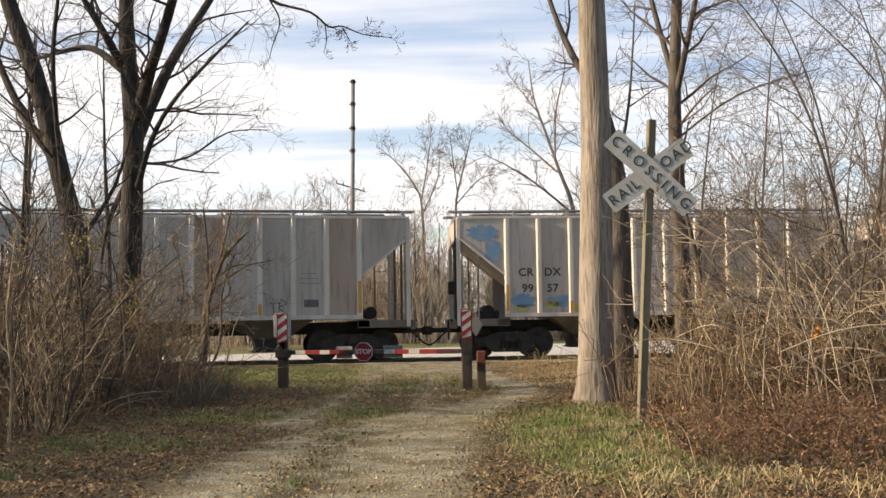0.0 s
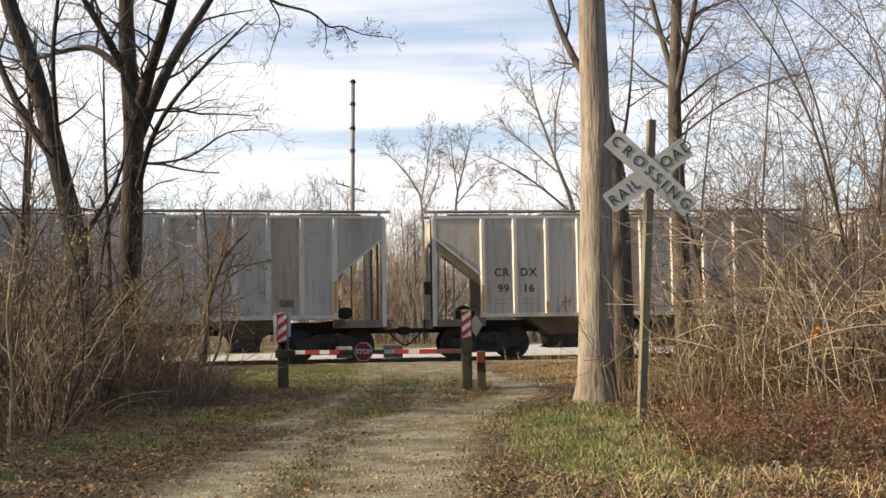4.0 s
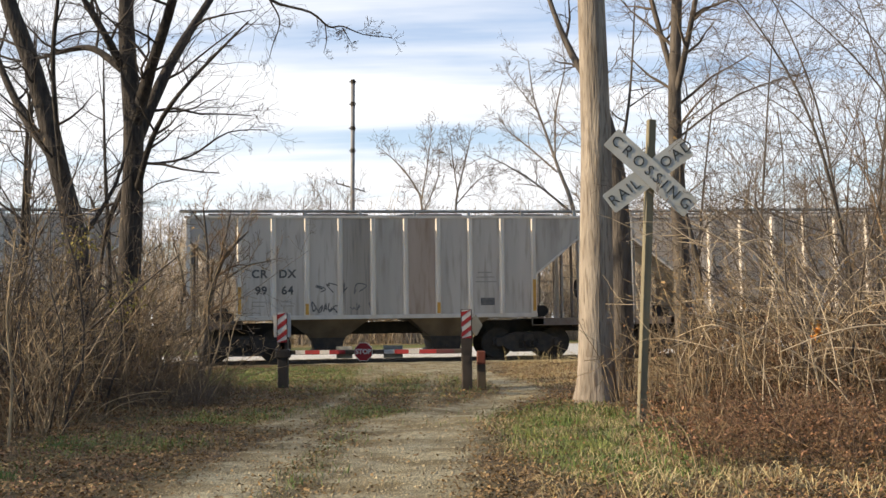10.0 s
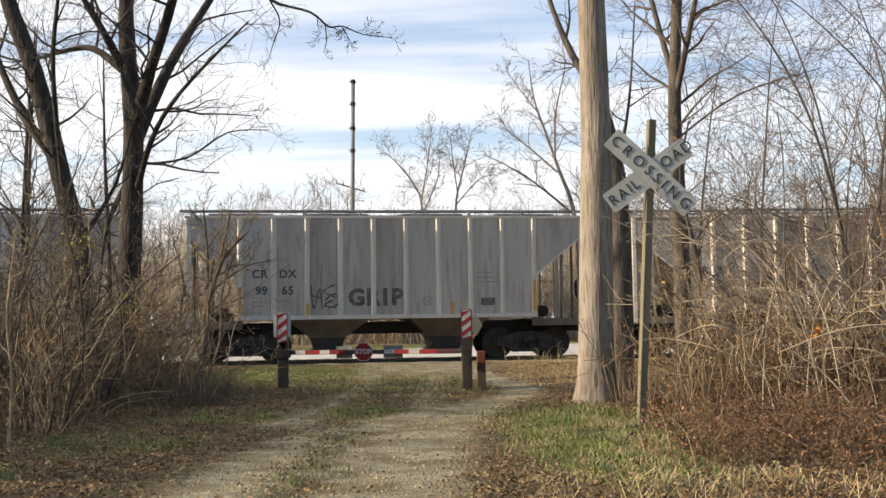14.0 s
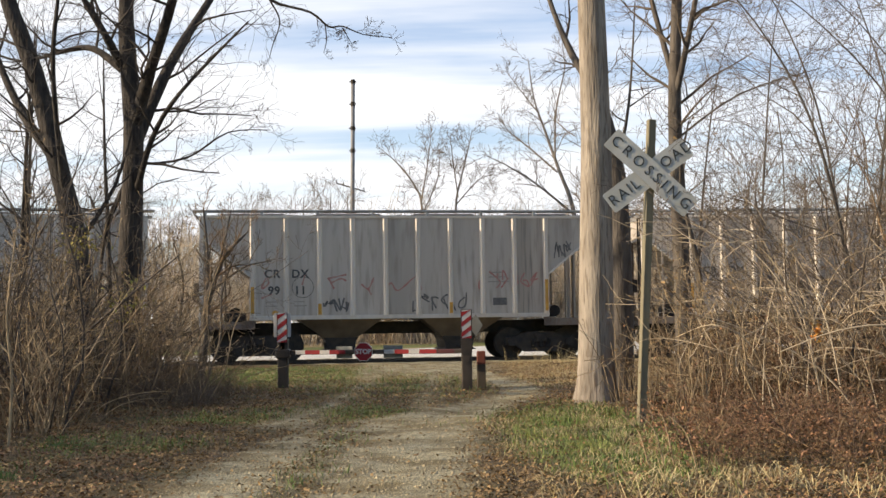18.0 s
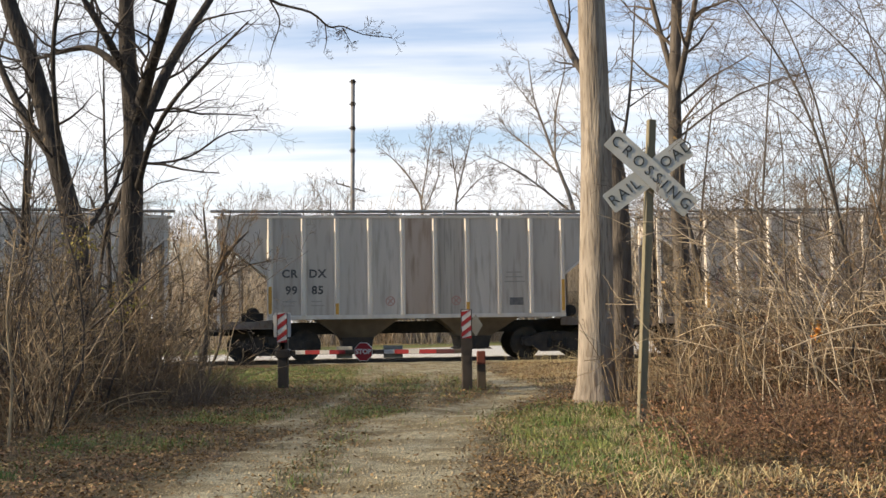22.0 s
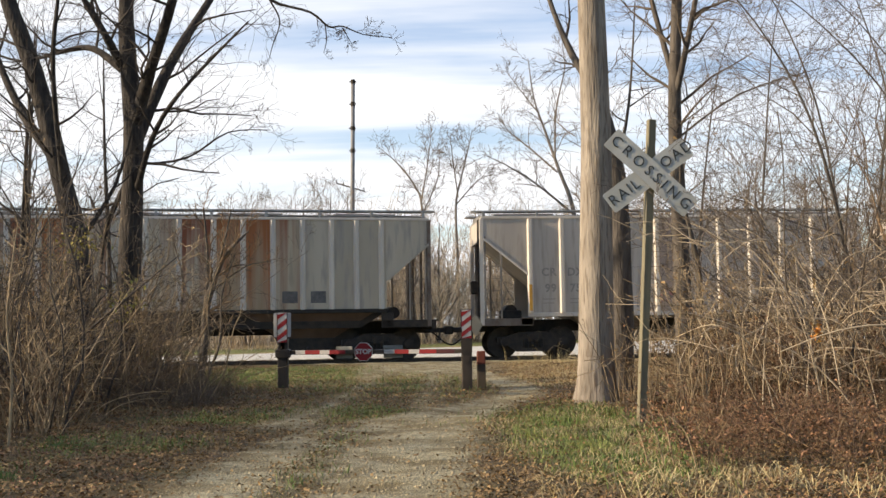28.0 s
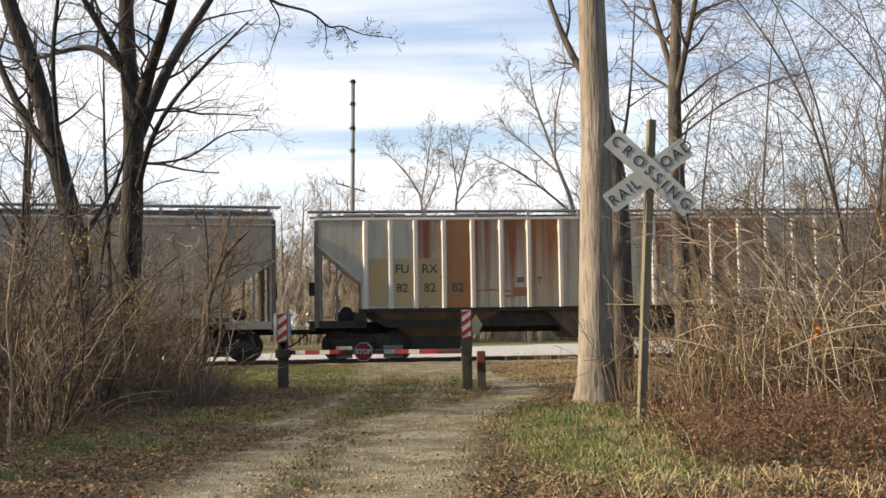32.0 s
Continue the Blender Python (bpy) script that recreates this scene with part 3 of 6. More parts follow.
def ground_material():
    m = bpy.data.materials.new("leafy_ground_and_gravel")
    m.use_nodes = True
    n, l = m.node_tree.nodes, m.node_tree.links
    b = n["Principled BSDF"]
    b.inputs["Roughness"].default_value = 0.95
    tc = n.new("ShaderNodeTexCoord")

    def noise_(scale, detail=5, rough=0.6):
        t = n.new("ShaderNodeTexNoise")
        t.inputs["Scale"].default_value, t.inputs["Detail"].default_value, t.inputs["Roughness"].default_value = scale, detail, rough
        l.new(tc.outputs["Object"], t.inputs["Vector"])
        return t.outputs[0]

    def ramp(src, lo, hi, a=0.0, c=1.0):
        r = n.new("ShaderNodeMapRange")
        for key, v in (("From Min", lo), ("From Max", hi), ("To Min", a), ("To Max", c)):
            r.inputs[key].default_value = v
        l.new(src, r.inputs[0])
        return r.outputs[0]

    def mixc(fac, a, c):
        x = n.new("ShaderNodeMix")
        x.data_type = "RGBA"
        l.new(fac, x.inputs[0])
        for i, v in ((6, a), (7, c)):
            if isinstance(v, tuple):
                x.inputs[i].default_value = (*v, 1)
            else:
                l.new(v, x.inputs[i])
        return x.outputs[2]

    def math_(op, a, c):
        x = n.new("ShaderNodeMath")
        x.operation = op
        for i, v in ((0, a), (1, c)):
            if isinstance(v, (int, float)):
                x.inputs[i].default_value = v
            else:
                l.new(v, x.inputs[i])
        return x.outputs[0]

    def attr(name):
        a = n.new("ShaderNodeAttribute")
        a.attribute_name = name
        return a.outputs["Fac"]

    vor = n.new("ShaderNodeTexVoronoi")
    vor.inputs["Scale"].default_value = 17
    l.new(tc.outputs["Object"], vor.inputs["Vector"])
    vor2 = n.new("ShaderNodeTexVoronoi")
    vor2.inputs["Scale"].default_value = 46
    l.new(tc.outputs["Object"], vor2.inputs["Vector"])
    bw = n.new("ShaderNodeSeparateColor")
    l.new(vor.outputs["Color"], bw.inputs[0])
    bw2 = n.new("ShaderNodeSeparateColor")
    l.new(vor2.outputs["Color"], bw2.inputs[0])
    litter = mixc(bw.outputs[0], (0.029, 0.017, 0.007), (0.148, 0.085, 0.027))
    litter = mixc(ramp(noise_(1.3), 0.4, 0.65), litter, (0.080, 0.062, 0.017))
    green = mixc(ramp(noise_(9), 0.35, 0.65), (0.075, 0.098, 0.014), (0.165, 0.155, 0.030))
    dry = mixc(ramp(noise_(7), 0.35, 0.65), (0.31, 0.218, 0.088), (0.185, 0.130, 0.050))
    grav = mixc(bw2.outputs[0], (0.200, 0.170, 0.098), (0.41, 0.360, 0.225))
    grav = mixc(ramp(noise_(1.7, 6), 0.40, 0.60), grav, (0.150, 0.112, 0.048))
    ball = mixc(bw2.outputs[0], (0.055, 0.048, 0.042), (0.16, 0.145, 0.13))
    edge = noise_(3.2, 6, 0.7)
    wob = math_("MULTIPLY", math_("SUBTRACT", edge, 0.5), 1.5)

    def mask(name, lo=0.35, hi=0.65):
        return ramp(math_("ADD", attr(name), wob), lo, hi)

    c = mixc(mask("dry"), litter, dry)
    c = mixc(mask("green", 0.3, 0.8), c, green)
    c = mixc(mask("gravel", 0.3, 0.75), c, grav)
    c = mixc(mask("lot"), c, mixc(bw2.outputs[0], (0.42, 0.40, 0.36), (0.60, 0.57, 0.52)))
    c = mixc(mask("ballast"), c, ball)
    l.new(c, b.inputs["Base Color"])
    bp = n.new("ShaderNodeBump")
    bp.inputs["Strength"].default_value, bp.inputs["Distance"].default_value = 0.9, 0.03
    h = math_("ADD", math_("MULTIPLY", vor2.outputs["Distance"], 0.7), noise_(28, 4))
    l.new(h, bp.inputs["Height"])
    l.new(bp.outputs[0], b.inputs["Normal"])
    return m


ground_me = np_mesh("ground", np.stack([GX, GY, GZ], axis=-1).reshape(-1, 3), quads, ground_material())
for key, fn in (("gravel", gravel_at), ("green", green_at), ("dry", dry_at), ("ballast", ballast_at), ("lot", lot_at)):
    ground_me.attributes.new(key, "FLOAT", "POINT").data.foreach_set("value", fn(GX, GY).astype(np.float32).ravel())
ground = tagged(new("ground", ground_me), "leaf-strewn ground with a worn gravel trail and grass verges", "ground", "", "structure")


# ---- railway track ----
for off in (-0.7525, 0.7525):
    bm = nb()
    prof = [(-0.07, -0.15), (0.07, -0.15), (0.07, -0.13), (0.012, -0.11), (0.012, -0.035), (0.036, -0.03), (0.036, -0.004), (0.028, 0), (-0.028, 0), (-0.036, -0.004), (-0.036, -0.03), (-0.012, -0.035), (-0.012, -0.11), (-0.07, -0.13)]
    prev = None
    for i in range(121):
        p, h = line_at(-90 + 1.5 * i)
        ring = [bm.verts.new(p + Vector((-math.sin(h), math.cos(h), 0)) * (off + a) + Vector((0, 0, RAIL_TOP + c))) for a, c in prof]
        if prev:
            for k in range(len(prof)):
                bm.faces.new((prev[k], ring[k], ring[(k + 1) % len(prof)], prev[(k + 1) % len(prof)]))
        prev = ring
    bmesh.ops.recalc_face_normals(bm, faces=bm.faces[:])
    tagged(part("rail", bm, M["rail"]), "brown worn steel rail in dark ballast", "rail", "rails of the line", "structure")


def on_line(s, off=0.0, turn=0.0):
    p, h = line_at(s)
    return Matrix.Translation(p) @ Matrix.Rotation(h + radians(turn), 4, "Z") @ pose(0, off, 0)


bm = nb()
bx(bm, -0.115, 0.115, -1.3, 1.3, -0.2, -0.115, 0.012)
tie = tagged(part("sleeper", bm, M["sleeper"]), "dark creosoted wooden sleeper under the rails", "sleeper", "sleepers of the line")
tie.matrix_basis = on_line(-30)
for i in range(1, 116):
    copy_thing(tie, on_line(-30 + i * 0.53 + random.uniform(-0.02, 0.02), random.uniform(-0.04, 0.04), random.uniform(-1, 1)))


# ---- hopper cars ----
def wheelset(parent, x):
    """An axle with two flanged wheels, turning about its own y."""
    bm = nb()
    rod(bm, (0, -1.05, 0), (0, 1.05, 0), 0.075, 12)
    for s in (-1, 1):
        y = 0.7525 * s
        rod(bm, (0, y - 0.065, 0), (0, y + 0.065, 0), WHEEL_R, 28)
        rod(bm, (0, y - s * 0.075, 0), (0, y - s * 0.045, 0), WHEEL_R + 0.025, 28)
        rod(bm, (0, y + s * 0.065, 0), (0, y + s * 0.10, 0), 0.13, 14)
        for k in range(4):
            a = math.pi * k / 2
            rod(bm, (0.27 * math.cos(a), y + s * 0.06, 0.27 * math.sin(a)), (0.27 * math.cos(a), y + s * 0.08, 0.27 * math.sin(a)), 0.06, 8)
    ob = part("wheelset", bm, M["truck_steel"], parent, "dark steel wheels on an axle")
    ob.location = (x, 0, WHEEL_R + RAIL_TOP)
    return ob


def truck(parent, x):
    t = part("truck", rod(nb(), (0, -0.5, 0.62), (0, 0.5, 0.62), 0.16, 12), M["black_steel"], parent)
    t.location = (x, 0, 0)
    for s in (-1, 1):
        bm = nb()
        y0, y1 = s * 1.0, s * 1.13
        prism(bm, [(-1.08, 0.62), (-1.08, 0.42), (-0.74, 0.37), (-0.50, 0.20), (0.50, 0.20), (0.74, 0.37), (1.08, 0.42), (1.08, 0.62), (0.75, 0.66), (0.42, 0.80), (-0.42, 0.80), (-0.75, 0.66)], min(y0, y1), max(y0, y1))
        for k in (-0.89, 0.89):
            rod(bm, (k, s * 1.05, 0.487), (k, s * 1.2, 0.487), 0.12, 12)
        part("side_frame", bm, M["truck_steel"], t)
        for k in (-0.22, 0, 0.22):
            bm = nb()
            prev = None
            for j in range(11):
                r = 0.085 if j % 2 else 0.062
                ring = [bm.verts.new((k + r * math.cos(a), s * 1.14 + r * math.sin(a), 0.33 + j * 0.025)) for a in (math.pi * q / 4 for q in range(8))]
                if prev:
                    for q in range(8):
                        bm.faces.new((prev[q], prev[(q + 1) % 8], ring[(q + 1) % 8], ring[q]))
                prev = ring
            part("coil_spring", bm, M["black_steel"], t)
    bm = nb()
    bx(bm, -0.17, 0.17, -1.2, 1.2, 0.5, 0.74, 0.02)
    part("bolster", bm, M["truck_steel"], t)
    for k in (-0.89, 0.89):
        wheelset(t, k)
    bm = nb()
    for k in (-0.36, 0.36):
        bx(bm, k - 0.05, k + 0.05, -0.95, 0.95, 0.22, 0.48)
    part("brake_beam", bm, M["truck_steel"], t)
    return t


def hopper_car(name, half, side_half, ribs, truck_x, bays, bottom, corner_z, slope_z, eave, ridge, body_mat, rib_mat, label, half_coupler, panel_mats=None, end_mat=None):
    """A covered hopper car about its middle, x along the line, near side at y = -1.5."""
    car = thing(name, Matrix.Identity(4), label, "hopper car", "cars of the train")
    Y = 1.5
    end_mat = end_mat or body_mat
    # near side: one panel from rib to rib, and the cut-off corners at the ends
    edges = [-side_half] + list(ribs[1:-1]) + [side_half]
    for i in range(len(edges) - 1):
        bm = nb()
        bx(bm, edges[i] + 0.002, edges[i + 1] - 0.002, -Y, -Y + 0.02, bottom, eave)
        part("side_panel", bm, panel_mats[i] if panel_mats else body_mat, car)
    for s in (-1, 1):
        bm = nb()
        prism(bm, [(s * side_half, eave), (s * half, eave), (s * half, corner_z), (s * side_half, slope_z)], -Y, -Y + 0.02)
        part("end_panel", bm, body_mat, car)
        bm = nb()
        prism(bm, [(s * side_half, eave), (s * half, eave), (s * half, corner_z), (s * side_half, slope_z), (s * side_half, bottom), (0, bottom), (0, eave)], Y - 0.02, Y)
        part("far_side_sheet", bm, body_mat, car)
        # the sloping floor of the end bay
        xin = side_half - (slope_z - bottom) * (half - side_half) / (corner_z - slope_z)
        bm = nb()
        prism(bm, [(s * half, corner_z), (s * half, corner_z + 0.04), (s * xin, bottom + 0.04), (s * xin, bottom)], -Y + 0.03, Y - 0.03)
        part("slope_sheet", bm, M["dusty_slope"], car)
        for y in (-Y - 0.03, Y - 0.03):
            bm = nb()
            prism(bm, [(s * half, corner_z + 0.01), (s * half, corner_z - 0.06), (s * side_half, slope_z - 0.06), (s * side_half, slope_z + 0.01)], y, y + 0.06)
            part("slope_edge", bm, rib_mat if half < 7 else body_mat, car)
        bm = nb()
        bx(bm, s * half - 0.02, s * half + 0.02, -Y + 0.02, Y - 0.02, corner_z - 0.1, eave - 0.02)
        part("end_sheet", bm, body_mat, car)
    for x in ribs:
        bm = nb()
        prism(bm, [(x - 0.085, -Y), (x + 0.085, -Y), (x + 0.04, -Y - 0.075), (x - 0.04, -Y - 0.075)], 0, 1)
        for v in bm.verts:
            v.co = Vector((v.co.x, v.co.z, bottom + 0.06 + (eave - 0.09 - bottom) * v.co.y))
        bmesh.ops.recalc_face_normals(bm, faces=bm.faces[:])
        part("rib", bm, rib_mat, car)
    bm = nb()
    for x in ribs:
        bx(bm, x - 0.06, x + 0.06, Y, Y + 0.085, bottom + 0.05, eave - 0.05)
    part("far_ribs", bm, rib_mat, car)
    # roof
    bm = nb()
    prism(bm, [(-Y - 0.02, eave), (-Y - 0.02, eave + 0.03), (-0.7, ridge - 0.12), (0.7, ridge - 0.12), (Y + 0.02, eave + 0.03), (Y + 0.02, eave)], -half, half, "x")
    part("roof", bm, M["roof_steel"], car)
    for s in (-1, 1):
        bm = nb()
        bx(bm, -half - 0.02, half + 0.02, s * (Y + 0.01) - 0.02, s * (Y + 0.01) + 0.02, eave - 0.02, eave + 0.05, 0.006)
        part("eave_rail", bm, rib_mat, car)
    L = half + 0.26
    for s in (-1, 1):
        bm = nb()
        y = s * 0.95
        bx(bm, -L, L, y - 0.24, y + 0.24, ridge - 0.055, ridge - 0.01)
        part("running_board", bm, M["walkway"], car)
    k = int(half * 2 / 1.45)
    for i in range(k + 1):
        x = -half + 0.1 + i * (2 * half - 0.2) / k
        bm = nb()
        bx(bm, x - 0.04, x + 0.04, -1.25, -1.15, eave, ridge - 0.05)
        part("board_bracket", bm, M["walkway"], car)
    for i in range(4 if half < 7 else 5):
        n = 4 if half < 7 else 5
        x = -half + (i + 0.5) * 2 * half / n
        bm = nb()
        bx(bm, x - 0.95, x + 0.95, -0.32, 0.32, ridge - 0.14, ridge - 0.03, 0.03)
        part("hatch", bm, M["roof_steel"], car)
    # underframe
    bm = nb()
    bx(bm, -half - 0.25, half + 0.25, -0.18, 0.18, 0.80, 1.16)
    part("centre_sill", bm, M["black_steel"], car)
    bm = nb()
    bx(bm, -side_half, side_half, -Y - 0.03, -Y + 0.03, bottom - 0.05, bottom + 0.07, 0.01)
    bx(bm, -side_half, side_half, Y - 0.03, Y + 0.03, bottom - 0.05, bottom + 0.07)
    part("side_sill", bm, rib_mat if half < 7 else M["black_steel"], car)
    for x0, x1, b0, b1 in bays:
        for s in ((-1, 1) if x0 > 0 else (1,)):
            lo, hi = sorted((s * x0, s * x1))
            l2, h2 = sorted((s * b0, s * b1))
            bm = nb()
            z0, z1, z2 = 0.30, bottom - 0.02, 0.70
            tops = [(lo, -Y + 0.04), (hi, -Y + 0.04), (hi, Y - 0.04), (lo, Y - 0.04)]
            mid = [(l2, -0.85), (h2, -0.85), (h2, 0.85), (l2, 0.85)]
            rings = [[bm.verts.new((x, y, z)) for x, y in ring] for ring, z in ((tops, z1), (mid, z2))]
            for q in range(4):
                bm.faces.new((rings[0][q], rings[0][(q + 1) % 4], rings[1][(q + 1) % 4], rings[1][q]))
            bm.faces.new(rings[0])
            bm.faces.new(rings[1][::-1])
            bmesh.ops.recalc_face_normals(bm, faces=bm.faces[:])
            hop = part("hopper_bay", bm, M["hopper"] if half < 8.62 else M["bay_dark"], car)
            bm = nb()
            prism(bm, [(l2 - 0.02, z2), (h2 + 0.02, z2), (h2 - 0.04, z2 - 0.10), (h2 - 0.08, z0 + 0.06), (h2 + 0.04, z0), (l2 - 0.04, z0), (l2 + 0.08, z0 + 0.06), (l2 + 0.04, z2 - 0.10)], -0.88, 0.88)
            rod(bm, ((l2 + h2) / 2, -1.10, z0 + 0.10), ((l2 + h2) / 2, 1.10, z0 + 0.10), 0.04)
            part("discharge_gate", bm, M["truck_steel"], hop)
    for s in (-1, 1):
        # end platform, posts, ladders
        bm = nb()
        e0, e1 = sorted((s * (side_half - 0.15), s * (half + 0.12)))
        for y in (-Y, Y - 0.06):
            bx(bm, e0, e1, y, y + 0.06, 0.98, 1.2, 0.008)
        bx(bm, min(s * (half + 0.06), s * (half + 0.2)), max(s * (half + 0.06), s * (half + 0.2)), -Y, Y, 0.92, 1.2, 0.01)
        part("end_sill", bm, end_mat, car)
        bm = nb()
        bx(bm, e0, e1, -Y + 0.08, Y - 0.08, 1.16, 1.19)
        part("end_platform", bm, M["truck_steel"], car)
        for y in (-Y - 0.01, Y - 0.08):
            bm = nb()
            bx(bm, s * half - 0.06, s * half + 0.06, y, y + 0.09, 1.0, eave, 0.01)
            part("corner_post", bm, rib_mat if half < 7 else M["end_grime"], car)
            lad = nb()
            x = s * (half - 0.58)
            top = corner_z - (corner_z - slope_z) * 0.58 / (half - side_half)
            bx(lad, x - 0.025, x + 0.025, y + 0.01, y + 0.06, 1.2, top)
            bx(lad, s * (half - 0.1) - 0.02, s * (half - 0.1) + 0.02, y + 0.01, y + 0.05, 1.2, corner_z)
            lob = part("ladder", lad, M["post_grey"], car)
            for j in range(5):
                bm = nb()
                x0, x1 = sorted((x, s * (half - 0.1)))
                rod(bm, (x0, y + 0.035, 1.32 + j * 0.36), (x1, y + 0.035, 1.32 + j * 0.36), 0.010, 6)
                part("rung", bm, M["post_grey"], lob)
        bm = nb()
        for y in (-0.62, 0.62):
            bx(bm, s * (half - 0.06) - 0.03, s * (half - 0.06) + 0.03, y - 0.04, y + 0.04, 1.15, corner_z)
        part("end_brace", bm, M["end_grime"], car)
        for y in (-1.34, -0.92):
            bm = nb()
            bx(bm, s * (half + 0.03), s * (half + 0.07), y - 0.02, y + 0.02, 1.15, eave) if s > 0 else bx(bm, s * (half + 0.07), s * (half + 0.03), y - 0.02, y + 0.02, 1.15, eave)
            part("end_ladder_post", bm, M["truck_steel"], car)
        for j in range(7):
            bm = nb()
            rod(bm, (s * (half + 0.05), -1.34, 1.4 + j * 0.38), (s * (half + 0.05), -0.92, 1.4 + j * 0.38), 0.012, 6)
            part("end_rung", bm, M["truck_steel"], car)
        # coupler, hose
        bm = nb()
        bx(bm, min(s * (half + 0.2), s * half_coupler), max(s * (half + 0.2), s * half_coupler), -0.07, 0.07, 0.80, 0.95, 0.02)
        bx(bm, s * half_coupler - 0.16, s * half_coupler + 0.10, -0.17, 0.17, 0.74, 1.0, 0.04)
        part("coupler", bm, M["black_steel"], car)
        bm = nb()
        hx, ex = half + 0.28, half_coupler
        bent_rod(bm, [(s * (hx + (ex - hx) * u), -0.3, 0.84 - 0.42 * math.sin(u * math.pi / 2) ** 1.4) for u in (0, 0.2, 0.4, 0.6, 0.8, 1.0)], 0.026)
        part("air_hose", bm, M["black_steel"], car)
        bm = nb()
        bx(bm, min(s * (half + 0.2), s * (half + 0.27)), max(s * (half + 0.2), s * (half + 0.27)), -1.45, -0.35, 1.16, 1.2)
        bent_rod(bm, [(s * (half + 0.3), -1.4, 0.95), (s * (half + 0.3), -1.4, 0.6), (s * (half + 0.3), -1.0, 0.6), (s * (half + 0.3), -1.0, 0.95)], 0.016)
        part("step", bm, M["truck_steel"], car)
        truck(car, s * truck_x)
    # brake gear
    bm = nb()
    rod(bm, (half + 0.10, -0.55, 2.1), (half + 0.18, -0.55, 2.1), 0.28, 14)
    part("brake_wheel", bm, M["truck_steel"], car)
    bm = nb()
    bx(bm, -half - 0.25, -half - 0.05, -0.75, -0.45, 1.95, 2.35, 0.03)
    part("brake_box", bm, M["truck_steel"], car)
    bm = nb()
    rod(bm, (-side_half - 0.42, -0.75, 1.42), (-side_half - 0.42, 0.1, 1.42), 0.2, 14)
    bx(bm, -side_half - 0.75, -side_half - 0.1, -0.9, -0.6, 1.2, 1.45, 0.02)
    part("air_reservoir", bm, M["truck_steel"], car)
    bm = nb()
    rod(bm, (side_half + 0.35, -0.7, 1.42), (side_half + 0.35, 0.2, 1.42), 0.18, 14)
    part("brake_cylinder", bm, M["truck_steel"], car)
    for s in (-1, 1):
        bm = nb()
        bx(bm, s * (side_half + 0.02) - 0.18, s * (side_half + 0.02) + 0.18, -Y, -Y + 0.05, 1.0, bottom - 0.055, 0.008)
        part("jacking_pad", bm, end_mat, car)
    return car


RIBS = [-4.33 + 0.9622 * i for i in range(10)]
grey_car = hopper_car("hopper_car", 5.78, 4.42, RIBS, 4.22, [(0.55, 3.05, 1.28, 2.26)], 1.29, 3.65, 2.55, 4.2, 4.47,
                      M["car_grey"], M["rib_grey"], "grey two-bay covered hopper car with ribbed sides", 6.65, None, M["end_grime"])


def decal(car, x0, x1, z0, z1, material, name, label="", y=-1.506):
    bm = nb()
    bx(bm, x0, x1, y, y + 0.003, z0, z1)
    return part(name, bm, material, car, label)


def scribble(car, seed, x0, x1, z0, z1, n, width, material, name="graffiti", label="sprayed scrawl"):
    """Sprayed loops and strokes as flat ribbons on the side."""
    rng = random.Random(seed)
    for k in range(n):
        bm = nb()
        cx = x0 + (k + 0.5) * (x1 - x0) / n
        wd = (x1 - x0) / n * 0.75
        pts = [Vector((cx + rng.uniform(-wd, wd) * 0.8, 0, rng.uniform(z0, z1))) for _ in range(5)]
        line, _ = smooth_line(pts, [1] * 5, 6)
        prev = None
        for i, p in enumerate(line):
            d = (line[min(i + 1, len(line) - 1)] - line[max(i - 1, 0)])
            o = Vector((-d.z, 0, d.x)).normalized() * width * 0.5 * rng.uniform(0.8, 1.2)
            y = -1.506 - 0.0002 * k
            pair = (bm.verts.new((p.x + o.x, y, p.z + o.z)), bm.verts.new((p.x - o.x, y, p.z - o.z)))
            if prev:
                bm.faces.new((prev[0], prev[1], pair[1], pair[0]))
            prev = pair
        part(name, bm, material, car, label)


def spray_line(car, pts, width, material, label):
    """One sprayed stroke through a few points on the side."""
    bm = nb()
    line, _ = smooth_line([Vector((x, 0, z)) for x, z in pts], [1] * len(pts), 5)
    prev = None
    for i, p in enumerate(line):
        d = line[min(i + 1, len(line) - 1)] - line[max(i - 1, 0)]
        o = Vector((-d.z, 0, d.x)).normalized() * width * 0.5 * (0.8 + 0.3 * math.sin(i * 1.7))
        pair = (bm.verts.new((p.x + o.x, -1.5066, p.z + o.z)), bm.verts.new((p.x - o.x, -1.5066, p.z - o.z)))
        if prev:
            bm.faces.new((prev[0], prev[1], pair[1], pair[0]))
        prev = pair
    return part("graffiti", bm, material, car, label)


def repaint(car, index, material):
    """Gives one side panel a stain of its own."""
    panels = sorted((c for c in car.children if c.name.startswith("side_panel")), key=lambda c: min(v.co.x for v in c.data.vertices))
    ob = panels[index]
    ob.data = ob.data.copy()
    ob.data.materials[0] = material


def blotch(car, seed, cx, cz, rx, rz, material, name="graffiti", label="patch of spray paint"):
    rng = random.Random(seed)
    bm = nb()
    n = 40
    bm.faces.new([bm.verts.new((cx + math.cos(a) * rx * k, -1.5058 - 0.0003 * (seed % 5), cz + math.sin(a) * rz * k)) for a, k in
                  ((2 * math.pi * i / n, rng.uniform(0.72, 1.05)) for i in range(n))])
    bmesh.ops.recalc_face_normals(bm, faces=bm.faces[:])
    for f in bm.faces:
        if f.normal.y > 0:
            f.normal_flip()
    return part(name, bm, material, car, label)


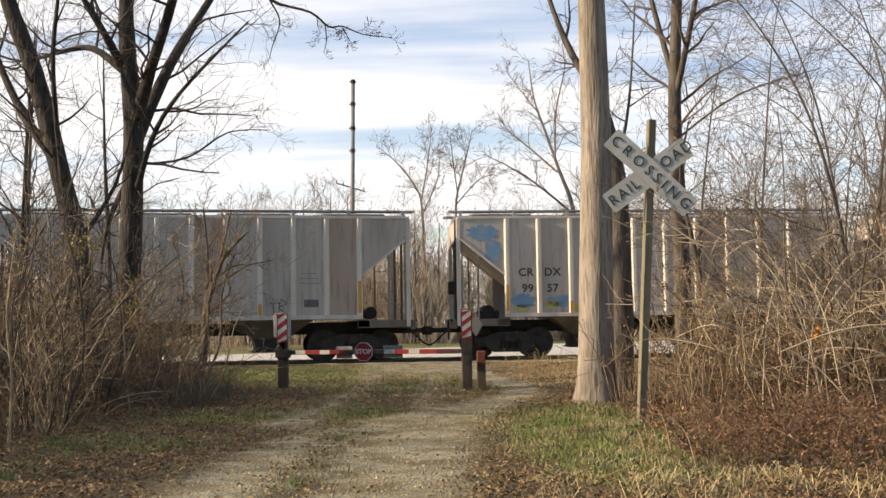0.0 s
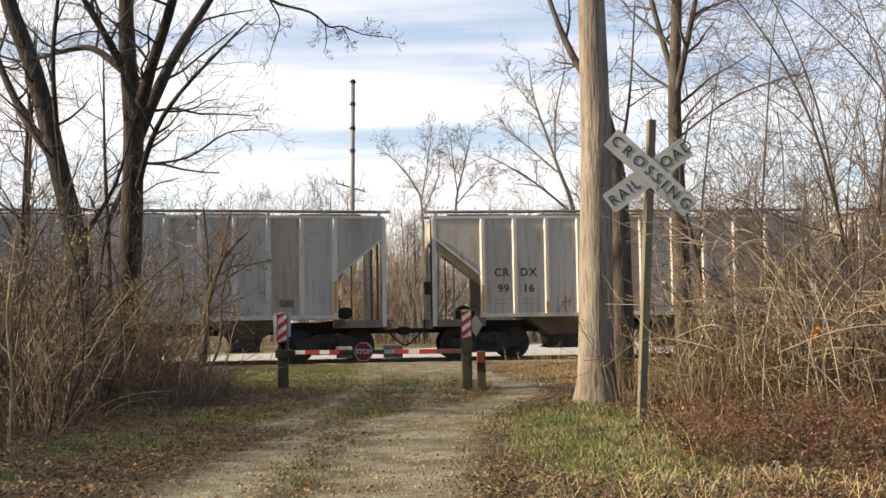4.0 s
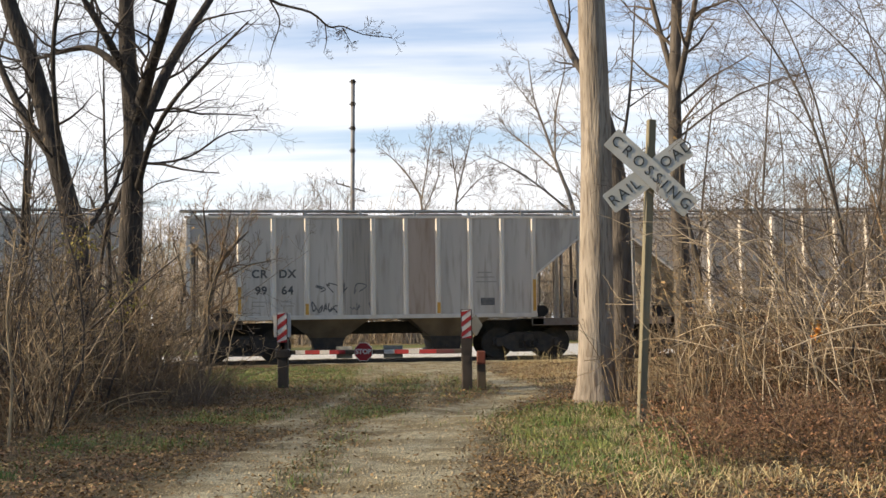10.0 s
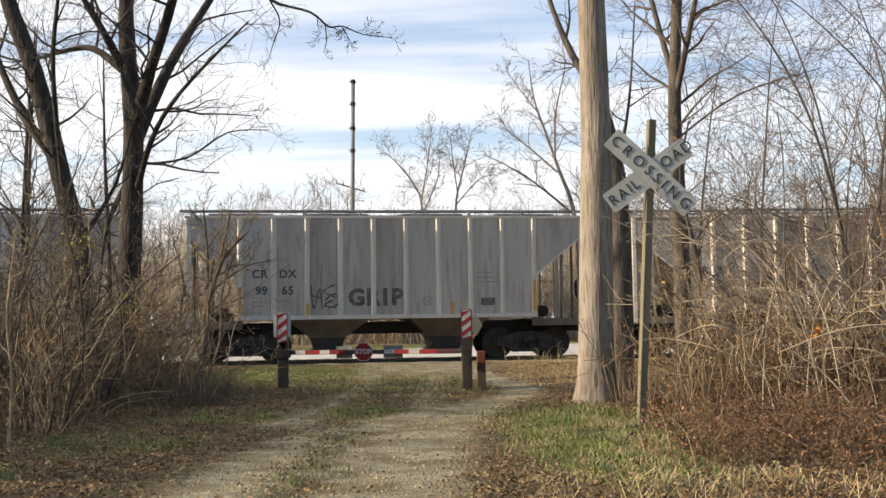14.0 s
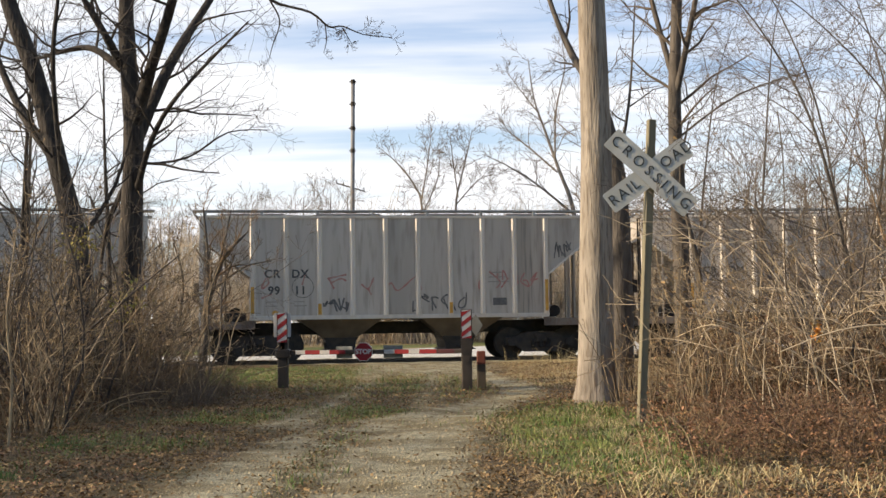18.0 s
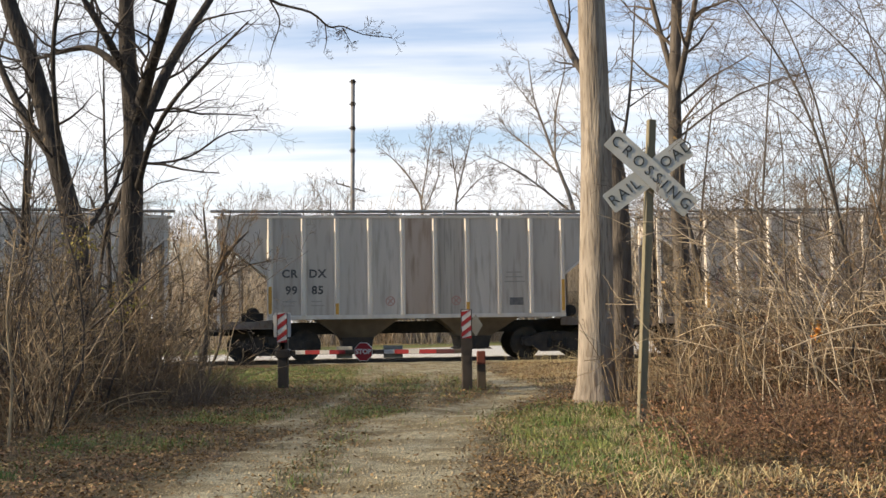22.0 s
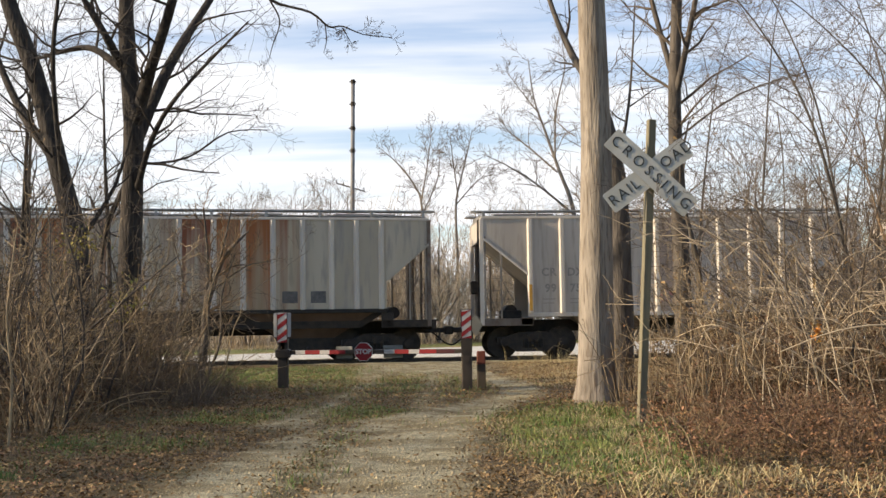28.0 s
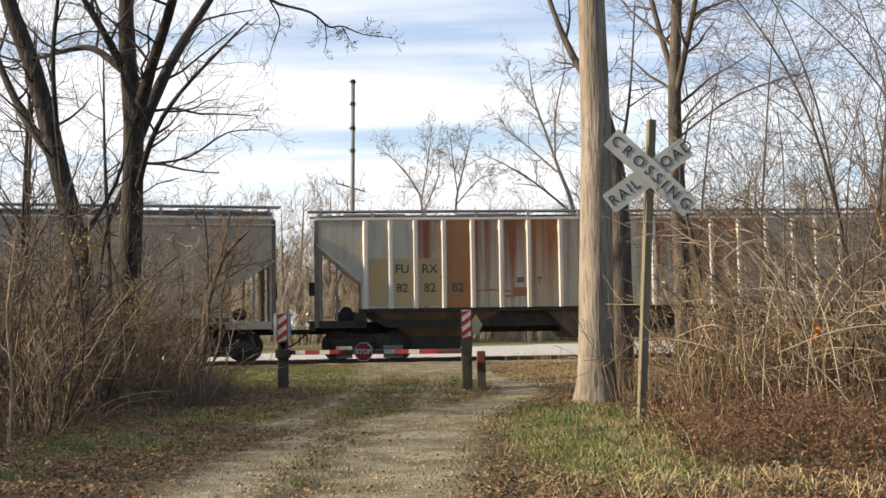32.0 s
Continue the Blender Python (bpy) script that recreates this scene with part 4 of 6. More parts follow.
def grey_marks(car, left, right, number, faint=False):
    """Stencils, panels and reflectors that every grey car carries."""
    mt = M["letter_faint"] if faint else M["letter"]
    for tx, x in ((left, RIBS[0] + 0.56), (right, RIBS[1] + 0.40)):
        writing(tx, 0.33, mt, car, pose(x, -1.507, 2.56), "lettering", "black stencilled letters", 1.1, 0.009)
    for tx, x in zip(number, (RIBS[0] + 0.61, RIBS[1] + 0.40)):
        if tx:
            writing(tx, 0.33, mt, car, pose(x, -1.507, 2.08), "lettering", "black stencilled numerals", 1.1, 0.010)
    for i, z0, z1 in ((0, 1.42, 2.2), (2, 1.38, 1.7), (6, 1.38, 1.7), (9, 1.42, 2.35)):
        if number[1] == "65" and i == 6:
            decal(car, RIBS[6] + 0.36, RIBS[6] + 0.46, z0, z1, M["yellow_mark"], "reflector", "yellow reflective strip")
            continue
        decal(car, RIBS[i] - 0.048, RIBS[i] + 0.048, z0, z1, M["yellow_mark"], "reflector", "yellow reflective strip", -1.5795)
    decal(car, RIBS[8] - 0.66, RIBS[8] - 0.24, 1.60, 1.82, M["spray_black"], "data_panel", "dark stencilled data panel")
    for j in range(3):
        decal(car, RIBS[8] - 0.8 + 0.03 * j, RIBS[8] - 0.18 - 0.06 * j, 2.28 + 0.14 * j, 2.31 + 0.14 * j, M["letter_faint"], "fine_print")
    for j in range(2):
        decal(car, RIBS[1] - 0.60, RIBS[1] - 0.26 + 0.05 * j, 1.63 + 0.12 * j, 1.655 + 0.12 * j, M["letter_faint"], "fine_print")
        decal(car, RIBS[1] + 0.22, RIBS[1] + 0.58 - 0.06 * j, 1.63 + 0.12 * j, 1.655 + 0.12 * j, M["letter_faint"], "fine_print")


def round_mark(car, x, z, material):
    bm = nb()
    n = 20
    for r0, r1 in ((0.115, 0.14),):
        a = [bm.verts.new((x + r0 * math.cos(2 * math.pi * i / n), -1.508, z + r0 * math.sin(2 * math.pi * i / n))) for i in range(n)]
        b = [bm.verts.new((x + r1 * math.cos(2 * math.pi * i / n), -1.508, z + r1 * math.sin(2 * math.pi * i / n))) for i in range(n)]
        for i in range(n):
            j = (i + 1) % n
            bm.faces.new((a[i], a[j], b[j], b[i]))
    for k in (45, 135):
        c, s = math.cos(radians(k)) * 0.11, math.sin(radians(k)) * 0.11
        ox, oz = math.sin(radians(k)) * 0.012, -math.cos(radians(k)) * 0.012
        bm.faces.new([bm.verts.new((x + u * c + v * ox, -1.508, z + u * s + v * oz)) for u, v in ((-1, -1), (1, -1), (1, 1), (-1, 1))])
    return part("round_emblem", bm, material, car, "round stencilled emblem")


CARS = []
GREY = [(71.66, ("", "")), (58.378, ("99", "57")), (45.125, ("99", "16")), (31.888, ("99", "63")), (18.594, ("99", "64")), (5.201, ("99", "65")),
        (-8.109, ("99", "11")), (-21.403, ("99", "85")), (-34.622, ("99", "75"))]
made = [copy_thing(grey_car, Matrix.Identity(4)) for _ in GREY[1:]]
made = [grey_car] + made
for car, (mid, number) in zip(made, GREY):
    grey_marks(car, "CR", "DX", number, mid == -34.622)
    CARS.append((car, mid, 4.22))
lead, blue, c16, c63, c64, c65, c11, c85, c75 = made
blue["label"] = "grey two-bay covered hopper car with blue and yellow spray paint"
for sd, x, z, rx, rz in ((1, -5.05, 3.75, 0.52, 0.28), (2, -4.75, 3.2, 0.28, 0.38), (3, -3.85, 1.72, 0.42, 0.22), (4, -2.75, 1.7, 0.42, 0.2), (6, -1.8, 1.75, 0.4, 0.22)):
    blotch(blue, sd, x, z, rx, rz, M["spray_blue"])
for sd, x, z in ((8, -3.9, 1.5), (9, -3.0, 1.6), (12, -2.2, 1.5)):
    blotch(blue, sd, x, z, 0.28, 0.14, M["spray_yellow"])
for car, xs in ((c16, (-0.75, 1.75)), (c63, (-1.72, 2.15)), (c65, (-1.55, 1.1)), (c85, (-0.85, 1.1))):
    for x in xs:
        round_mark(car, x, 1.62 if car is c63 else 1.75, M["white_mark"] if car is c63 else M["spray_red"] if car is c85 else M["letter_faint"])
scribble(c64, 21, -2.2, -0.7, 1.95, 2.3, 4, 0.03, M["spray_black"])
scribble(c64, 22, -2.25, -1.5, 1.45, 1.75, 5, 0.035, M["spray_black"])
scribble(c64, 23, -1.2, -0.5, 1.5, 1.7, 3, 0.025, M["spray_black"])
for pts in ([(-2.30, 2.22), (-2.22, 1.55), (-2.05, 2.15), (-1.98, 1.55)], [(-1.62, 2.25), (-1.95, 2.05), (-1.60, 1.86), (-1.92, 1.66), (-1.58, 1.58)], [(-1.90, 1.80), (-1.62, 1.98), (-1.50, 1.72), (-1.80, 1.55)], [(-2.34, 1.95), (-2.0, 1.86)]):
    spray_line(c65, pts, 0.055, M["spray_grey"], "looping grey-black sprayed stroke")
round_mark(c65, -1.42, 2.22, M["letter_faint"])
for letter, x in (("G", -0.98), ("R", -0.50), ("I", -0.14), ("P", 0.20)):
    writing(letter, 0.66, M["spray_grey"], c65, pose(x, -1.5075, 1.85), "graffiti", "grey-black sprayed letter", 1.0, 0.03)
for car, index, material in ((c16, 4, M["car_brown"]), (c16, 8, M["car_brown"]), (blue, 6, M["car_brown"]), (c63, 7, M["car_brown"]), (c64, 3, M["car_smoke"]), (c64, 5, M["car_brown"]), (c65, 2, M["car_smoke"]), (c65, 4, M["car_smoke"]), (c11, 8, M["car_smoke"]), (c85, 4, M["car_brown"]), (c85, 5, M["car_smoke"]), (c75, 2, M["car_smoke"]), (c75, 4, M["car_brown"])):
    repaint(car, index, material)
for line in ([(-3.99, 2.62), (-3.87, 2.31), (-4.08, 2.15), (-3.95, 2.45)], [(-4.08, 1.87), (-3.78, 1.99)], [(-2.8, 2.63), (-2.91, 2.25)], [(-2.19, 2.42), (-1.63, 2.54)], [(-2.15, 2.44), (-1.99, 2.13)],
             [(-2.1, 2.28), (-1.8, 2.42), (-1.63, 2.35)], [(-1.2, 2.26), (-0.99, 2.12), (-0.83, 2.45)], [(-1.0, 2.12), (-0.91, 1.94)], [(-0.49, 2.12), (-0.32, 2.28), (-0.11, 2.06), (0.44, 2.48), (0.56, 2.07)]):
    spray_line(c11, line, 0.055, M["spray_red"], "red sprayed stroke")
spray_line(c11, [(-2.89 + 0.31 * math.cos(a * 0.45), 2.18 + 0.30 * math.sin(a * 0.45)) for a in range(15)], 0.022, M["spray_black"], "thin sprayed ring round the numerals")
blotch(c11, 47, -3.68, 1.44, 0.11, 0.08, M["yellow_mark"], "graffiti", "yellow spot of paint")
for line in ([(-1.85, 1.85), (-1.88, 1.5), (-1.81, 1.31)], [(-1.98, 1.66), (-1.7, 1.7)], [(-1.72, 1.78), (-1.74, 1.52)]):
    spray_line(c16, line, 0.05, M["car_ochre"], "rusty sprayed figure")
spray_line(c16, [(-2.1, 1.31), (-1.95, 1.62)], 0.035, M["spray_black"], "black sprayed stroke")
for line in ([(1.72, 1.71), (2.05, 1.74)], [(1.82, 1.72), (1.84, 1.36)], [(2.02, 1.85), (2.2, 1.7), (2.0, 1.6), (2.2, 1.42), (2.4, 1.3)], [(2.0, 1.72), (1.98, 1.4)]):
    spray_line(c16, line, 0.04, M["spray_black"], "black sprayed figure")
scribble(c11, 43, -2.3, -1.5, 1.45, 1.85, 5, 0.045, M["spray_black"])
scribble(c11, 44, 0.3, 1.9, 1.45, 2.05, 6, 0.045, M["spray_black"])
scribble(c11, 45, 2.3, 4.2, 2.1, 2.65, 6, 0.045, M["spray_red"], "graffiti", "red sprayed scrawl")
scribble(c11, 46, 4.6, 5.1, 2.95, 3.5, 4, 0.04, M["spray_black"])
scribble(c75, 51, -2.4, 0.2, 1.5, 2.25, 7, 0.035, M["letter_faint"], "graffiti", "faded sprayed outlines")
scribble(c75, 52, 0.4, 4.2, 1.45, 2.3, 8, 0.03, M["letter_faint"], "graffiti", "faded sprayed outlines")
scribble(c75, 53, -0.6, 0.1, 1.6, 2.0, 3, 0.03, M["spray_red"], "graffiti", "faded red scrawl")
scribble(c75, 54, 4.55, 5.5, 2.8, 3.7, 4, 0.03, M["spray_black"])

blotch(lead, 71, -5.45, 3.95, 0.32, 0.22, M["spray_yellow"], "graffiti", "patch of yellow spray paint")
# the long rusty car
LONG_RIBS = [s * v for s in (-1, 1) for v in (0.49, 1.41, 2.37, 3.20, 4.05, 4.90, 5.74, 6.47, 7.21)]
LONG_RIBS.sort()
P, R, S_, O, T_, L_ = M["car_pale"], M["car_rust"], M["car_stain"], M["car_ochre"], M["car_streak"], M["car_touch"]
rusty = hopper_car("hopper_car", 8.64, 7.36, LONG_RIBS, 7.15, [(3.2, 7.0, 4.3, 5.9)], 1.47, 3.45, 2.37, 4.15, 4.47, P, M["rib_grey"],
                   "long grey covered hopper car streaked with orange rust", 9.58, [P, P, T_, O, T_, T_, R, L_, P, L_, T_, R, R, L_, P, P, P], M["truck_steel"])
bm = nb()
prism(bm, [(-1.9, 1.46), (1.9, 1.46), (1.0, 0.6), (-1.0, 0.6)], -1.4, 1.4)
part("hopper_bay", bm, M["bay_dark"], rusty)
bm = nb()
prism(bm, [(-7.4, 1.46), (7.4, 1.46), (6.6, 0.98), (-6.6, 0.98)], -1.25, 1.25)
part("lower_body", bm, M["truck_steel"], rusty)
for a, c, mt in ((-7.11, -6.57, S_), (-6.42, -5.85, S_), (-5.66, -4.99, S_)):
    decal(rusty, a, c, 1.6, 3.0, mt, "paint_patch", "yellowed rust-stained patch")
for tx, x, z in (("FU", -6.14, 2.68), ("RX", -5.33, 2.68), ("82", -6.14, 2.12), ("82", -5.33, 2.12), ("82", -4.50, 2.12)):
    writing(tx, 0.36, M["letter"], rusty, pose(x, -1.512, z), "lettering", "black stencilled letters", 1.0, 0.006)
for x in (4.53, 5.35):
    decal(rusty, x - 0.22, x + 0.22, 1.72, 2.06, M["spray_black"], "data_panel", "dark stencilled data panel")
for pts in ([(-2.12, 2.42), (-1.98, 2.38)], [(-2.08, 2.40), (-2.06, 2.24)], [(-5.02, 2.46), (-4.92, 2.40)]):
    spray_line(rusty, pts, 0.05, M["spray_black"], "short black sprayed mark")
decal(rusty, -2.74, -2.52, 2.26, 2.42, M["spray_black"], "data_panel", "small dark stencilled block")
decal(rusty, -2.86, -2.40, 1.86, 2.12, M["car_ochre"], "paint_patch", "rusty brown patch")
for pts in ([(-4.0, 2.02), (-3.5, 2.05), (-2.9, 2.0)], [(-3.1, 1.86), (-2.2, 1.88)]):
    spray_line(rusty, pts, 0.06, M["car_ochre"], "rusty brown smear")
CARS.append((rusty, -50.85, 7.15))

tan_car = hopper_car("hopper_car", 8.60, 7.37, [-7.2, -3.6, 0, 3.6, 7.2], 7.0, [(3.2, 6.6, 4.2, 5.6)], 1.25, 2.98, 2.2, 4.15, 4.6, M["car_tan"], M["car_tan"],
                     "smooth-sided tan covered hopper car with a dark roof line", 9.16)
decal(tan_car, 7.15, 7.25, 1.5, 2.1, M["yellow_mark"], "reflector", "yellow reflective strip", -1.5795)
bm = nb()
bx(bm, -8.6, 8.6, -1.56, -1.5, 3.98, 4.02)
part("belt_rail", bm, M["rib_grey"], tan_car)
CARS.append((tan_car, -69.59, 7.0))


# ---- trail gate ----
def square_post(name, x, y, w, h, material, label, cat="post"):
    m = Matrix.Translation((x, y, gz(x, y)))
    ob = thing(name, m, label, cat)
    bm = nb()
    bx(bm, -w / 2, w / 2, -w / 2, w / 2, -0.3, h, 0.012)
    part("shaft", bm, material, ob)
    return ob


def striped_panel(parent, w, z0, z1, y):
    """A white panel with slanting red bars."""
    bm = nb()
    bx(bm, -w / 2, w / 2, y, y + 0.012, z0, z1)
    board = part("marker_panel", bm, M["sheet_white"], parent, "white panel with slanting red stripes")
    for s in (-1, 1):
        bm = nb()
        bx(bm, s * w / 2 - 0.006, s * w / 2 + 0.006, y - 0.002, y + 0.012, z0, z1)
        part("panel_edge", bm, M["gate_dark"], board)
    h = z1 - z0
    for k in range(-1, 4):
        lo = z0 + (k + 0.1) * h * 0.36
        poly = [(-w / 2, lo), (w / 2, lo + w * 0.75), (w / 2, lo + w * 0.75 + h * 0.17), (-w / 2, lo + h * 0.17)]
        poly = [(a, min(max(c, z0), z1)) for a, c in poly]
        if max(c for _, c in poly) - min(c for _, c in poly) > 0.02:
            bm = nb()
            bm.faces.new([bm.verts.new((a, y - 0.003, c)) for a, c in poly])
            part("stripe", bm, M["sheet_red"], board)


GL, GR = Vector((-2.72, 19.6, 0)), Vector((0.36, 18.84, 0))
left_post = square_post("gate_post", GL.x, GL.y, 0.17, 0.84, M["gate_dark"], "black gate post with a red and white striped marker", "gate post")
bm = nb()
bx(bm, -0.145, 0.145, -0.092, -0.086, 0.87, 1.27, 0.002)
part("backing_plate", bm, M["sheet_white"], left_post, "white backing plate")
striped_panel(left_post, 0.165, 0.78, 1.28, -0.108)
bm = nb()
bx(bm, -0.035, 0.035, -0.085, 0.0, 0.6, 1.26)
part("marker_strap", bm, M["gate_dark"], left_post)
bm = nb()
bx(bm, -0.12, 0.12, -0.12, 0.12, 0.52, 0.66, 0.01)
part("hinge_collar", bm, M["gate_dark"], left_post)
right_post = square_post("gate_post", GR.x, GR.y, 0.17, 0.84, M["gate_brown"], "brown gate post with a red and white striped marker", "gate post")
striped_panel(right_post, 0.16, 0.83, 1.29, -0.1)
bm = nb()
bx(bm, -0.09, 0.09, -0.095, 0.0, 0.6, 1.3)
part("marker_strap", bm, M["gate_brown"], right_post)
bm = nb()
prism(bm, [(0.02, 1.04), (0.16, 1.22), (0.27, 1.04), (0.16, 0.86)], 0.1, 0.106)
part("diamond_plate", bm, M["sheet_grey"], right_post, "back of a grey diamond plate")
bm = nb()
bx(bm, -0.05, 0.05, -0.094, -0.086, 0.42, 0.55, 0.003)
rod(bm, (0.0, -0.11, 0.47), (0.0, -0.09, 0.47), 0.02, 8)
part("latch", bm, M["gate_brown"], right_post)
small = square_post("bollard_post", 0.60, 19.1, 0.14, 0.40, M["bollard"], "short brown bollard post with a faded red top", "post")
bm = nb()
bx(bm, -0.07, 0.07, -0.07, 0.07, 0.40, 0.62, 0.012)
part("red_top", bm, M["post_red"], small, "faded red top")

span = GR - GL
gate = thing("barrier_arm", Matrix.Translation((GL.x, GL.y, gz(GL.x, GL.y))) @ Matrix.Rotation(math.atan2(span.y, span.x), 4, "Z"), "brown steel barrier arm with red and white reflectors across the trail", "barrier")
LEN = span.length
bm = nb()
bx(bm, 0.08, LEN - 0.06, -0.04, 0.04, 0.57, 0.645, 0.01)
part("tube", bm, M["gate_brown"], gate)
for x0, x1, key in ((0.24, 0.41, "white"), (0.41, 0.67, "red"), (0.67, 0.84, "white"), (0.84, 1.12, "red"), (1.79, 1.97, "white"), (1.97, 2.21, "red"), (2.21, 2.39, "white"), (2.39, 2.68, "red"), (2.70, 2.98, "dark_red")):
    bm = nb()
    bx(bm, x0, x1 - 0.002, -0.046, -0.0415, 0.575, 0.642)
    part("reflector", bm, M["sheet_" + key], gate, key.replace("_", " ") + " reflective strip")
for x0, x1, z0, z1, mt in ((0.93, 1.21, 0.50, 0.70, "sheet_grey"), (1.75, 2.08, 0.505, 0.71, "sheet_grey")):
    bm = nb()
    bx(bm, x0, x1, 0.045, 0.055, z0, z1, 0.003)
    part("rear_plate", bm, M[mt], gate)
bm = nb()
rad8 = 0.165
prism(bm, [(1.44 + rad8 * math.cos(radians(22.5 + 45 * i)), 0.61 + rad8 * math.sin(radians(22.5 + 45 * i))) for i in range(8)], -0.062, -0.05)
sign = part("stop_sign", bm, M["sheet_white"], gate, "red octagonal stop sign with a white rim")
bm = nb()
prism(bm, [(1.44 + 0.153 * math.cos(radians(22.5 + 45 * i)), 0.61 + 0.153 * math.sin(radians(22.5 + 45 * i))) for i in range(8)], -0.0655, -0.061)
part("sign_face", bm, M["sheet_red"], sign)
writing("STOP", 0.112, M["letter_white"], sign, pose(1.44, -0.068, 0.612), "lettering", "white letters", 1.0, 0.0035)

# ---- crossing sign ----
base = Vector((1.99, 11.87, 0))
cross = thing("railroad_sign", Matrix.Translation((base.x, base.y, gz(base.x, base.y))) @ pose(0, 0, 0, 0, 3.35, 0), "weathered white crossbuck sign on a leaning wooden post", "sign")
bm = nb()
bx(bm, -0.04, 0.04, -0.04, 0.04, -0.4, 3.14, 0.006)
part("post", bm, M["post_wood"], cross, "weathered greenish wooden post").matrix_basis = pose(0, 0, 0, 0, 0, 11)
for h, ang, y, cx, words in ((0.55, -40.0, -0.075, 0.0, (("CROSSING", 0.0),)), (0.505, 39.0, -0.06, -0.025, (("RAIL", -0.305), ("ROAD", 0.305)))):
    bm = nb()
    prism(bm, [(0.015 - h, -0.115), (h - 0.015, -0.115), (h, -0.10), (h, 0.10), (h - 0.015, 0.115), (0.015 - h, 0.115), (-h, 0.10), (-h, -0.10)], y, y + 0.006)
    blade = part("blade", bm, M["sign_white"], cross, "white blade with black letters")
    blade.matrix_basis = pose(cx, 0, 2.58 + cx) @ Matrix.Rotation(-radians(ang), 4, "Y")
    for w, x in words:
        writing(w, 0.158, M["sign_black"], blade, pose(x, y - 0.004, 0), "lettering", "black letters", 1.52 if w == "CROSSING" else 1.18, 0.0)
bm = nb()
for z in (2.53, 2.63):
    rod(bm, (0, -0.085, z), (0, -0.05, z), 0.012, 8)
part("bolts", bm, M["sheet_grey"], cross)


# ---- trees near the trail ----
NEAR = spec(4, (5, 4, 3, 1), 0.20, 0.0, 0.0024, 0.03, (28, 72), 0.03, (0.48, 0.88), 0.026, 0.55)


def at(x, y, z=0.0):
    return Matrix.Translation((x, y, gz(x, y) + z))


bare_tree("tree", at(-5.17, 18.6), [
    ([(0, 0, -0.2), (0.09, 0, 1.26), (0.15, 0, 2.71), (0.18, 0, 4.37), (0.08, 0, 5.58), (0.06, 0, 6.79), (0.15, 0.1, 9.5)], [0.26, 0.209, 0.181, 0.168, 0.136, 0.109, 0.05], 0.42, 2.2, 8),
    ([(0.19, 0, 4.31), (0.62, -0.6, 5.15), (1.11, -1.2, 6.11), (1.6, -1.8, 7.6)], [0.118, 0.091, 0.068, 0.03], 0.2, 1.9, 7),
    ([(0.2, 0, 4.0), (0.59, 0.7, 5.45), (1.16, 1.6, 6.94), (1.9, 2.4, 8.6)], [0.109, 0.091, 0.059, 0.02], 0.15, 2.0, 7),
    ([(-0.0, 0, 5.3), (-0.18, -0.5, 5.78), (-0.46, -0.8, 6.33), (-0.9, -1.2, 7.4)], [0.077, 0.059, 0.041, 0.02], 0.2, 1.5, 7),
    ([(0.0, 0, 5.25), (-0.57, 0.3, 5.68), (-1.19, 0.6, 5.71), (-1.99, 1.0, 5.65), (-2.7, 1.2, 5.9)], [0.073, 0.054, 0.041, 0.023, 0.01], 0.2, 1.6, 9),
    ([(0.2, 0, 3.1), (0.6, -0.5, 4.01), (1.17, -1.0, 4.66), (2.35, -1.8, 5.54)], [0.064, 0.045, 0.032, 0.012], 0.2, 1.5, 9),
    ([(0.05, 0, 3.36), (-0.35, 0.4, 2.76), (-0.52, 0.6, 2.02), (-0.55, 0.6, 1.2)], [0.054, 0.036, 0.028, 0.02], 0.1, 1.1, 6),
    ([(0.25, 0, 3.7), (0.95, 0.4, 3.85), (1.6, 0.6, 4.3), (2.3, 0.7, 4.35)], [0.024, 0.018, 0.013, 0.006], 0.15, 1.2, 8),
    ([(0.1, 0, 7.4), (1.4, -1.3, 7.1), (2.49, -2.6, 6.13), (2.79, -2.6, 5.64), (3.35, -2.6, 5.45), (3.61, -2.6, 5.24), (3.81, -2.6, 5.24), (4.1, -2.6, 5.12), (4.5, -2.6, 5.07)], [0.05, 0.04, 0.028, 0.022, 0.017, 0.014, 0.011, 0.008, 0.005], 0.5, 0.55, 6),
    ([(2.79, -2.6, 5.62), (2.93, -2.62, 5.32), (2.83, -2.64, 4.97), (2.79, -2.66, 4.8)], [0.014, 0.010, 0.007, 0.004], 0.2, 0.35, 3),
    ([(3.56, -2.6, 5.28), (3.58, -2.62, 5.03), (3.54, -2.64, 4.85)], [0.009, 0.007, 0.004], 0.3, 0.3, 2),
    ([(3.81, -2.6, 5.22), (3.87, -2.62, 5.1), (3.95, -2.64, 4.95)], [0.008, 0.006, 0.004], 0.3, 0.25, 2),
], NEAR, 11, M["bark_dark"], M["twig_dark"], "bare dark-barked tree with spreading limbs beside the trail")

